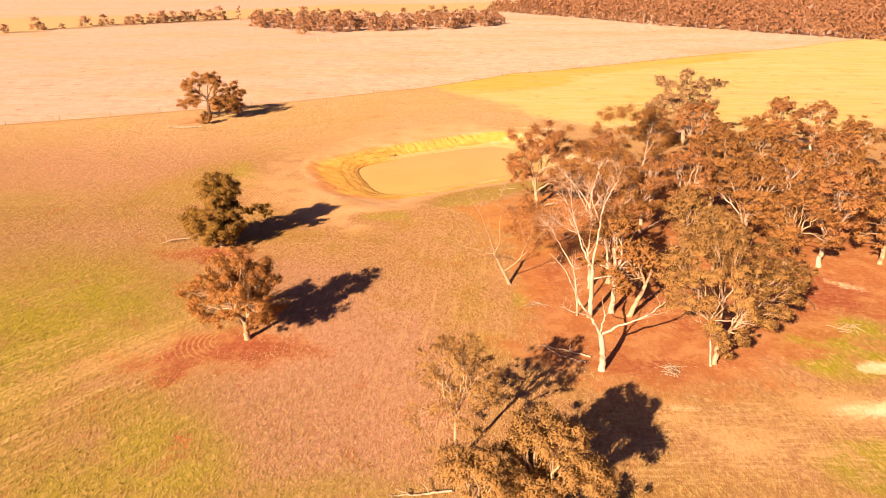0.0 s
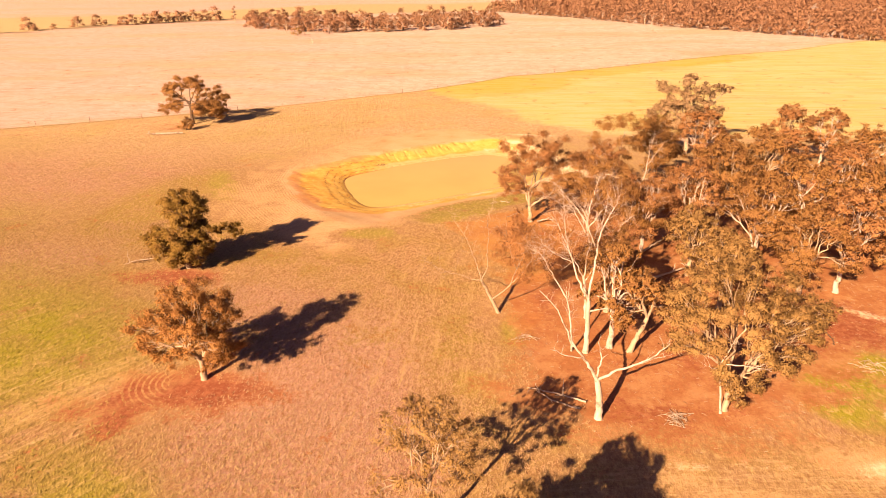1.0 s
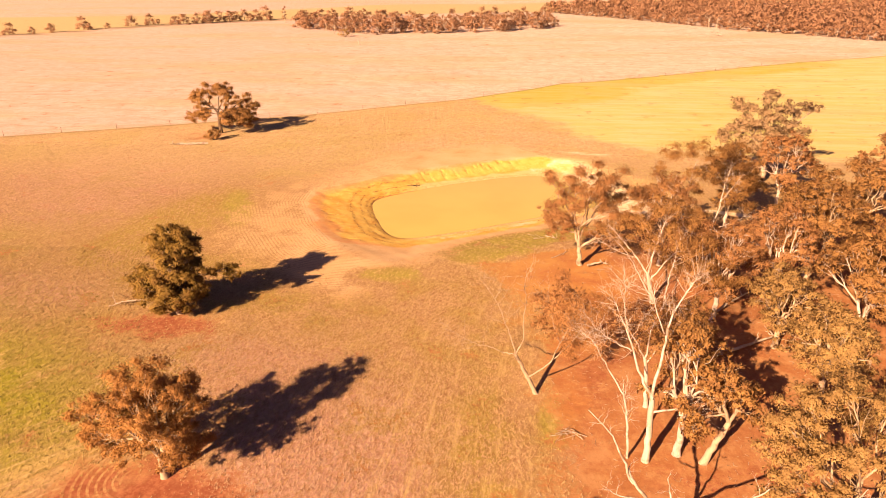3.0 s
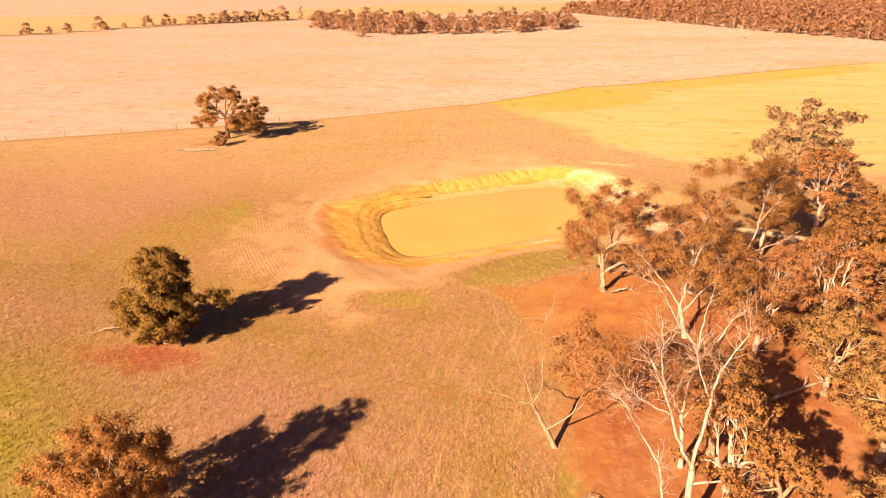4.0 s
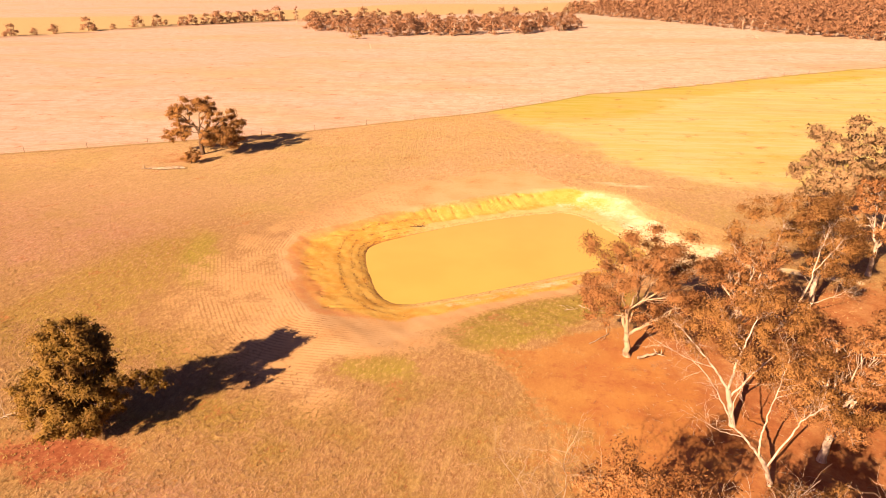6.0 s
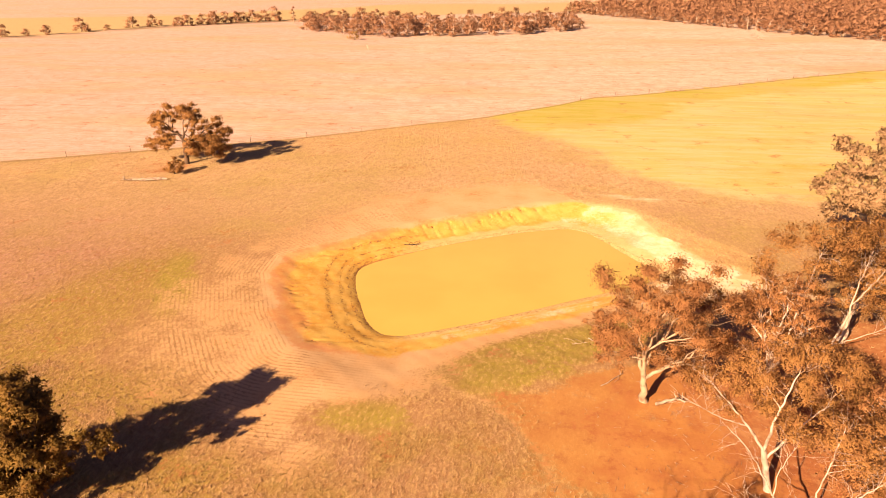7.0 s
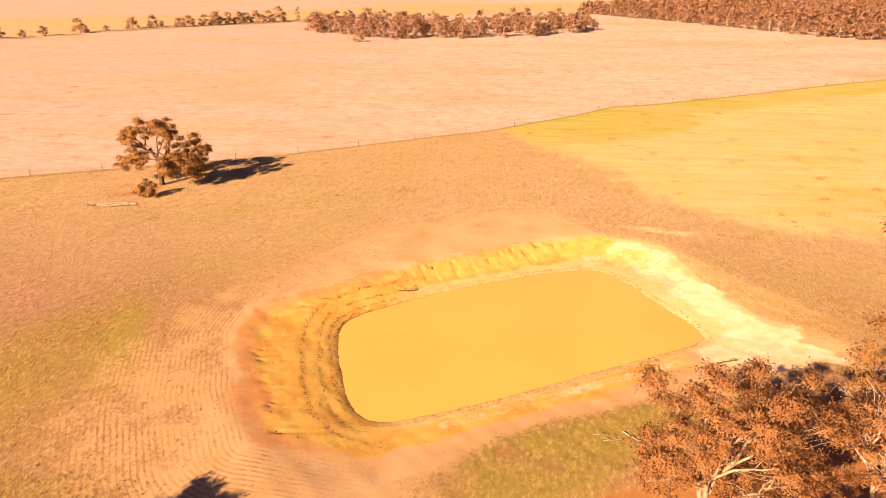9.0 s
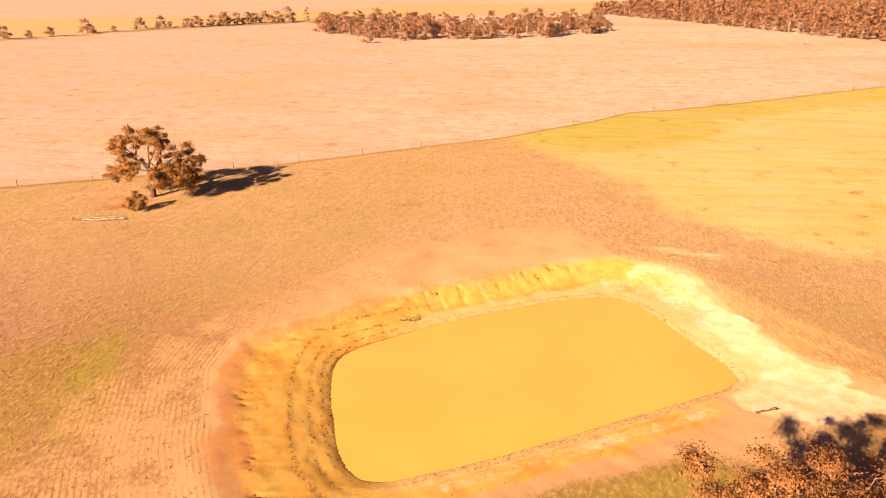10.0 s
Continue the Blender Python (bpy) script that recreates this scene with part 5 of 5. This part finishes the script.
scrub = [far_tree("far_tree", 6.6 + 0.6 * i, 4.4, 240 + i, "bushy bronze gum tree on a distant fence line", LINE, place=(x, y, 0), n=10, low=0.06) for i, (x, y) in enumerate([(-225, 431), (-193, 455), (-174, 490)])]
for k in range(150):
    x = -122 + 162 * (k * 0.61803 % 1.0)
    y = float(belt_front(x)) + 3 + rng.random() ** 1.3 * 70
    size = rng.uniform(0.6, 1.1)
    made = copy_thing(moulds[k % 6], Matrix.Identity(4))
    made.matrix_basis = on_ground(x, y, rng.uniform(0, 6.28), size)
for x, y, size in [(-262, 372, 0.7), (-255, 380, 0.45), (-249, 388, 0.6), (-241, 406, 0.85), (-236, 404, 0.45), (-231, 415, 0.4), (-212, 440, 0.4), (-217.5, 440, 0.75), (-205, 446, 0.55), (-198, 446, 0.8), (-202, 444, 0.6), (-187, 459, 0.7), (-189, 463, 0.95), (-184, 470, 0.8), (-180, 478, 0.85), (-178, 484, 0.7), (-168, 486, 0.6), (-166, 492, 0.8), (-160, 495, 1.05), (-146, 490, 0.35)]:
    made = copy_thing(scrub[int(-x * 7) % 3], Matrix.Identity(4))
    made.matrix_basis = on_ground(x, y, x, size * 1.3)
far_tree("far_tree", 11.0, 2.6, 230, "tall narrow gum tree on a distant fence line", LINE, place=(-139, 470, 0), low=0.2)
far_tree("bush", 4.5, 3.4, 231, "rounded bush before a distant wood", "", "bush", LEAF_GOLD, place=(-77, 374, 0), low=0.05)

# the forest on the right: its nearest row as trees, the rest as one mass
def forest_edge(x):
    return np.interp(x, [40, 50, 92, 147, 190, 218, 420, 700], [598, 583, 520, 424, 370, 338, 205, 120])


for k in range(110):
    x = 52 + 235 * (k + rng.random()) / 110
    y = float(forest_edge(x)) + 2 + rng.random() * 7
    made = copy_thing(moulds[k % 6], Matrix.Identity(4))
    made.matrix_basis = on_ground(x, y, rng.uniform(0, 6.28), rng.uniform(0.55, 0.9))
    tagged(made, "low bronze gum tree at the forest edge", "tree", "forest edge")
nrng = np.random.default_rng(77)
template = []
for k in range(5):
    c = np.array(round_clumps(8.0, 4.2, 6, 300 + k, 0.2))
    template.append(sprays(c[:, :3], c[:, 3] * 1.25, np.full(6, 22), 1.3, nrng))
fx, fy = nrng.uniform(45, 620, 8000), nrng.uniform(180, 800, 8000)
far_limit = np.interp(fx, [40, 110, 200, 620], [640, 690, 780, 800])
deep = fy - forest_edge(fx)
keep = (deep > 8) & (fy < far_limit) & (nrng.random(8000) < np.clip(1.25 - deep / 420, 0.4, 1)) & (fx < 90 + 0.95 * fy)
fx, fy = fx[keep], fy[keep]
pieces, facing = [], []
for k, (x, y) in enumerate(zip(fx, fy)):
    v, f, n = template[k % 5]
    a, size = nrng.uniform(0, 6.28), nrng.uniform(0.6, 1.15)
    turn = np.array([[math.cos(a), -math.sin(a), 0], [math.sin(a), math.cos(a), 0], [0, 0, 1]])
    pieces.append((v @ turn.T * size + (x, y, 0), f))
    facing.append(n @ turn.T)
tagged(new("forest", mesh_of("forest", *joined(pieces), LEAF_FAR, normals=np.concatenate(facing))), "low bronze eucalypt forest reaching to the distance", "forest", kind="stuff")


def snag(x, y, h, seed, label, lying=False):
    r = np.random.default_rng(seed)
    root = thing("dead_tree", (x, y, height(x, y)), label, "dead tree")
    top = np.array((r.normal(0, 0.4), r.normal(0, 0.4), h * 0.6))
    part("trunk", tube(bent((0, 0, -0.2), top, 0, r, 6, 0.05), np.linspace(0.22, 0.13, 6), 7), DEADWOOD, root, smooth=True)
    for k in range(7):
        d = np.array((r.normal(), r.normal(), r.uniform(0.2, 1.2)))
        part("limb", tube(bent(top * r.uniform(0.5, 1), top + d / np.linalg.norm(d) * h * 0.45, 0.08, r, 6, 0.08), np.linspace(0.1, 0.025, 6), 5), DEADWOOD, root, smooth=True)
    if lying:
        root.rotation_euler = (0, radians(78), r.uniform(0, 3))
        root.location.z += 0.7
    return root


snag(-61, 333, 2.6, 401, "small dead tree standing in the stubble")
snag(122, 392, 7.0, 402, "fallen bleached tree lying in the stubble", True)
for x, y, h, s in [(131, 448, 10, 403), (136, 449, 9, 404), (185, 400, 9, 405), (206, 392, 10, 406), (-86, 388, 7, 407), (28, 436, 7, 408)]:
    snag(x, y, h, s, "bleached dead tree at the wood's edge")

# ---- fallen timber ----
def fallen(name, points, r0, label, seed, stubs=4, material=None):
    """A fallen limb that lies along the ground."""
    r = np.random.default_rng(seed)
    points = np.array([(x, y, height(x, y) + z) for x, y, z in points])
    base = points[0].copy()
    root = thing(name, base, label, "fallen branch")
    points = points - base
    t = np.linspace(0, len(points) - 1, 5 * len(points))
    line = np.stack([np.interp(t, np.arange(len(points)), points[:, a]) for a in range(3)], 1)
    line[1:-1] = (line[:-2] + line[1:-1] + line[2:]) / 3 + r.normal(0, 0.03, (len(line) - 2, 3))
    part("stem", tube(line, np.linspace(r0, r0 * 0.35, len(line)), 8), material or DEADWOOD, root, smooth=True)
    for k in range(stubs):
        a = line[r.integers(len(line) // 3, len(line))]
        d = np.array((r.normal(), r.normal(), abs(r.normal()) * 0.4 + 0.1))
        part("branch", tube(bent(a, a + d / np.linalg.norm(d) * r.uniform(0.6, 1.6), 0.1, r, 5, 0.08), np.linspace(r0 * 0.5, 0.015, 5), 5), material or DEADWOOD, root, smooth=True)
    return root


fallen("fallen_branch", [(13.4, 50.3, 0.15), (11.0, 51.3, 0.3), (8.9, 52.2, 0.2)], 0.09, "pale fallen branch beside the white gum tree", 501, 5)
fallen("fallen_branch", [(12.8, 49.5, 0.1), (10.8, 50.3, 0.2), (9.6, 51.8, 0.15)], 0.09, "thin pale fallen branch in dry grass", 502, 3)
fallen("fallen_log", [(-54.2, 144.8, 0.2), (-57.2, 143.4, 0.3), (-61.3, 143.2, 0.25)], 0.17, "bleached fallen log below the fence-line tree", 503, 5)
fallen("fallen_log", [(-54.8, 145.4, 0.2), (-58.0, 144.0, 0.3), (-60.2, 143.9, 0.2)], 0.11, "thinner bleached log beside a larger one", 504, 3)
fallen("fallen_branch", [(-33.0, 78.4, 0.3), (-34.8, 77.8, 0.35), (-36.2, 77.0, 0.1)], 0.08, "pale fallen branch beside the dark green tree", 505, 3)
fallen("fallen_branch", [(0.6, 33.8, 0.15), (-1.6, 33.4, 0.2), (-3.6, 33.4, 0.1)], 0.09, "pale fallen branch in dry grass", 506, 3)
fallen("fallen_log", [(24.3, 72.5, 0.2), (27.8, 74.4, 0.4), (31.5, 76.2, 0.6)], 0.18, "white fallen log on the grove floor", 507, 3)
fallen("fallen_log", [(26.4, 80.6, 0.3), (29.0, 82.6, 0.8), (31.7, 84.6, 1.2)], 0.15, "pale leaning dead limb in the grove", 508, 2)
fallen("fallen_branch", [(10.6, 101.9, 0.08), (11.9, 100.2, 0.1)], 0.06, "small dead branch on the dam's grassy side", 509, 3)
fallen("fallen_branch", [(9.0, 100.6, 0.06), (10.4, 100.9, 0.08)], 0.04, "thin dead stick on the dam's grassy side", 510, 2)
fallen("fallen_branch", [(14.8, 91.0, 0.3), (16.4, 91.6, 0.5), (17.2, 92.0, 0.1)], 0.14, "broken limb at the foot of a gum tree", 511, 3)
fallen("fallen_branch", [(10.8, 93.4, 0.06), (12.9, 95.4, 0.1)], 0.05, "dead stick on bare orange earth", 512, 2)
fallen("fallen_branch", [(37.6, 62.2, 0.08), (38.6, 61.6, 0.2), (38.8, 60.4, 0.2), (38.5, 59.2, 0.05)], 0.10, "dark curved fallen branch on red earth", 513, 1, BARK_DARK)
fallen("fallen_branch", [(-11.0, 124.3, 0.1), (-9.2, 124.9, 0.15)], 0.05, "twiggy dead branch on the dam's wet bench", 514, 6, BARK_DARK)
fallen("fallen_branch", [(20.5, 113.4, 0.06), (22.4, 113.9, 0.12)], 0.09, "short dark log on pale clay by the water", 515, 1, BARK_DARK)


def brush_pile(x, y, seed, n, reach):
    r = np.random.default_rng(seed)
    root = thing("stick_pile", (x, y, height(x, y)), "loose pile of bleached dead sticks on red earth", "stick pile", "stick piles")
    for k in range(n):
        a, c = r.uniform(0, 6.28), r.normal(0, reach * 0.4, 2)
        l = r.uniform(0.4, 1.0) * reach
        z = r.uniform(0.03, 0.35)
        part("stick", tube(bent((c[0] - math.cos(a) * l, c[1] - math.sin(a) * l, z * 0.3 + 0.03), (c[0] + math.cos(a) * l, c[1] + math.sin(a) * l, z), 0.05, r, 5, 0.04), np.linspace(0.024, 0.01, 5), 5), DEADWOOD, root, smooth=True)


brush_pile(20.0, 48.4, 521, 34, 0.9)
brush_pile(39.8, 55.6, 522, 18, 1.1)
brush_pile(9.6, 60.5, 523, 14, 0.9)

# ---- twigs and bark strewn under the grove ----
lrng = np.random.default_rng(31)
lx, ly = lrng.uniform(6, 56, 5200), lrng.uniform(44, 98, 5200)
under = zones(lx, ly, *(lambda a: (a[2], a[3], a[1]))(land(lx, ly)))["red"]
pick = lrng.random(5200) < under * 0.75
lx, ly = lx[pick], ly[pick]
lz = land(lx, ly)[0]
turn, half, thick = lrng.uniform(0, 6.28, len(lx)), lrng.uniform(0.05, 0.2, len(lx)) * np.where(lrng.random(len(lx)) < 0.06, 2.2, 1.0), lrng.uniform(0.008, 0.02, len(lx))
ends = np.stack([np.cos(turn) * half, np.sin(turn) * half, lrng.uniform(0.0, 0.06, len(lx))], 1)
sides = np.stack([-np.sin(turn) * thick, np.cos(turn) * thick, np.zeros(len(lx))], 1)
mid_ = np.stack([lx, ly, lz + 0.03], 1)
prism = np.stack([mid_ - ends - sides, mid_ - ends + sides, mid_ - ends + (0, 0, 0.02), mid_ + ends - sides * 0.5, mid_ + ends + sides * 0.5, mid_ + ends + (0, 0, 0.015)], 1).reshape(-1, 3)
prism_faces = np.array([(0, 1, 4, 3), (1, 2, 5, 4), (2, 0, 3, 5)])
tagged(new("twig_litter", mesh_of("twig_litter", prism, (prism_faces[None] + 6 * np.arange(len(lx))[:, None, None]).reshape(-1, 4), BARK_TAN)), "fallen twigs and bark strewn under the grove", "litter", kind="stuff")

# ---- fence along the stubble ----
fence = thing("wire_fence", (-100.0, float(fence_y(-100.0)), 0.0), "old post and wire fence along the stubble", "fence")
post_mesh = mesh_of("post", *tube([(0, 0, -0.3), (0, 0, 0.6), (0.01, 0, 1.2), (0.01, 0, 1.22)], [0.045, 0.04, 0.035, 0.01], 7), BARK_DARK)
fx = np.arange(-100.0, 105.0, 10.0)
fy = fence_y(fx) - 0.3
fz = np.array([height(a, b) for a, b in zip(fx, fy)])
for a, b, c in zip(fx, fy, fz):
    ob = new("post", post_mesh)
    ob.parent, ob.location = fence, (a + 100.0, b - fence.location.y, c)
wire = grain_material("weathered_wire", (0.136, 0.116, 0.095), (0.082, 0.061, 0.048), 6.0, 0.6)
for up in (0.35, 0.7, 1.05):
    part("wire", tube(np.stack([fx + 100.0, fy - fence.location.y, fz + up], 1), np.full(len(fx), 0.008), 4), wire, fence)

# ---- grass ----
TUFT_STRAW = tuft_material("straw_tufts", (0.318, 0.200, 0.098), (0.252, 0.150, 0.074), (0.220, 0.150, 0.045))
grng = np.random.default_rng(9)


def tufts(name, n, x0, x1, y0, y1, tall, wide, material, label, wanted, row=0.62, blades=2):
    """Grass tufts drilled in loose rows that bend round the dam."""
    x, y = grng.uniform(x0, x1, n), grng.uniform(y0, y1, n)
    d = inside(x, y, OUTER)
    gx_, gy_ = (inside(x + 0.2, y, OUTER) - d) / 0.2, (inside(x, y + 0.2, OUTER) - d) / 0.2
    near = np.abs(d) < 14
    shift = (np.round(d / row) * row - d) * np.where(near, 0.3, 0.0)
    x, y = x + gx_ * shift, y + gy_ * shift
    lane = x + 0.12 * y + 1.6 * waves(x, y, 22.0, 1.0)
    x = x + (np.round(lane / row) * row - lane) * np.where(near, 0.0, 0.16)
    z, w, c, share = land(x, y)
    zone = zones(x, y, c, share, w)
    keep = grng.random(n) < wanted(zone, x, y) * (0.3 + 0.7 * (waves(x, y, 0.31, 0.3) + waves(0.8 * x + 0.6 * y, 0.8 * y - 0.6 * x, 0.19, 2.0) > -0.1))
    x, y, z = x[keep], y[keep], z[keep]
    n = len(x)
    size = grng.uniform(0.55, 1.25, n)
    out = []
    for blade in range(blades):
        a = grng.uniform(0, 6.28, n)
        bx, by = np.cos(a) * wide * size, np.sin(a) * wide * size
        lx, ly = grng.normal(0.04, 0.08, n) * size, grng.normal(0.04, 0.08, n) * size
        foot = np.stack([x + grng.normal(0, wide * 0.6, n), y + grng.normal(0, wide * 0.6, n), z - 0.02], 1)
        side = np.stack([bx, by, np.zeros(n)], 1) * 0.5
        tip = foot + np.stack([lx, ly, tall * size * grng.uniform(0.6, 1.1, n)], 1)
        out.append(np.stack([foot - side, foot + side, tip], 1))
    v = np.concatenate(out).reshape(-1, 3)
    mesh = mesh_of(name, v, np.arange(len(v)).reshape(-1, 3), material)
    for tint in ("light", "pink", "green"):
        layer = mesh.attributes.new(tint, "FLOAT", "POINT")
        layer.data.foreach_set("value", np.tile(np.repeat(np.clip(zone[tint][keep], 0, 1).astype(np.float32), 3), blades))
    tagged(new(name, mesh), label, "grass", kind="stuff")


def grassy(zone, x, y):
    return (1 - soft(x, 19, 25) * soft(y, 112, 120) * (1 - soft(y, 146, 152))) * (1 - soft(x - grove_edge(y) - 1.8 * waves(x, y, 1.8) - 3.0 * waves(x, y, 4.2, 4.0), -4.0, 7.0) * (1 - soft(y, 84, 90))) * soft(y, 2, 30) * soft(np.minimum(x + 108, 50 - x), 0, 12) * np.clip(1 - 0.45 * zone["laid"] - 1.15 * zone["lawn"] - 1.2 * zone["orange"] - 1.1 * zone["bare"] - 0.8 * zone["red"] - zone["ochre"] - zone["pale"], 0.0, 1) * (1 - zone["stubble"]) * np.clip(1 - 2.2 * zone["crop"], 0, 1)


tufts("dry_grass", 420000, -68, 26, 14, 92, 0.155, 0.075, TUFT_STRAW, "dry straw-coloured grass tufts in drilled rows", grassy, 0.52, 2)
tufts("dry_grass", 260000, -105, 40, 92, 205, 0.15, 0.085, TUFT_STRAW, "dry straw-coloured grass tufts beyond the dam", grassy, 0.8)

# ---- clods on the dam's bench ----
CLOD = grain_material("clay_clods", (0.286, 0.170, 0.068), (0.204, 0.112, 0.044), 3.0)
cx, cy = grng.uniform(-25, 14, 26000), grng.uniform(98, 136, 26000)
cz, cw, cc, cshare = land(cx, cy)
chance = (0.14 * soft(cshare, 0.55, 0.75) * soft(-cx, 7, 12) + 0.08 * (cshare > 0.9) + 0.10 * (cshare > 0.1) * (cshare < 0.4)) * (cshare < 0.985) * (cshare > 0.02) * (0.35 + 0.65 * (waves(cx, cy, 1.2) > 0.1))
pick = grng.random(26000) < chance
cx, cy, cz = cx[pick], cy[pick], cz[pick]
oct_v = np.array([(1, 0, 0), (0, 1, 0), (-1, 0, 0), (0, -1, 0), (0, 0, 0.8), (0, 0, -0.6)])
oct_f = np.array([(0, 1, 4), (1, 2, 4), (2, 3, 4), (3, 0, 4), (1, 0, 5), (2, 1, 5), (3, 2, 5), (0, 3, 5)])
size = grng.uniform(0.03, 0.09, len(cx))[:, None, None]
v = (oct_v[None] * size * grng.uniform(0.6, 1.3, (len(cx), 6, 1)) + np.stack([cx, cy, cz], 1)[:, None]).reshape(-1, 3)
f = (oct_f[None] + 6 * np.arange(len(cx))[:, None, None]).reshape(-1, 3)
tagged(new("clay_clods", mesh_of("clay_clods", v, f, CLOD)), "crumbled clay clods on the eroded dam bank", "soil", kind="stuff")
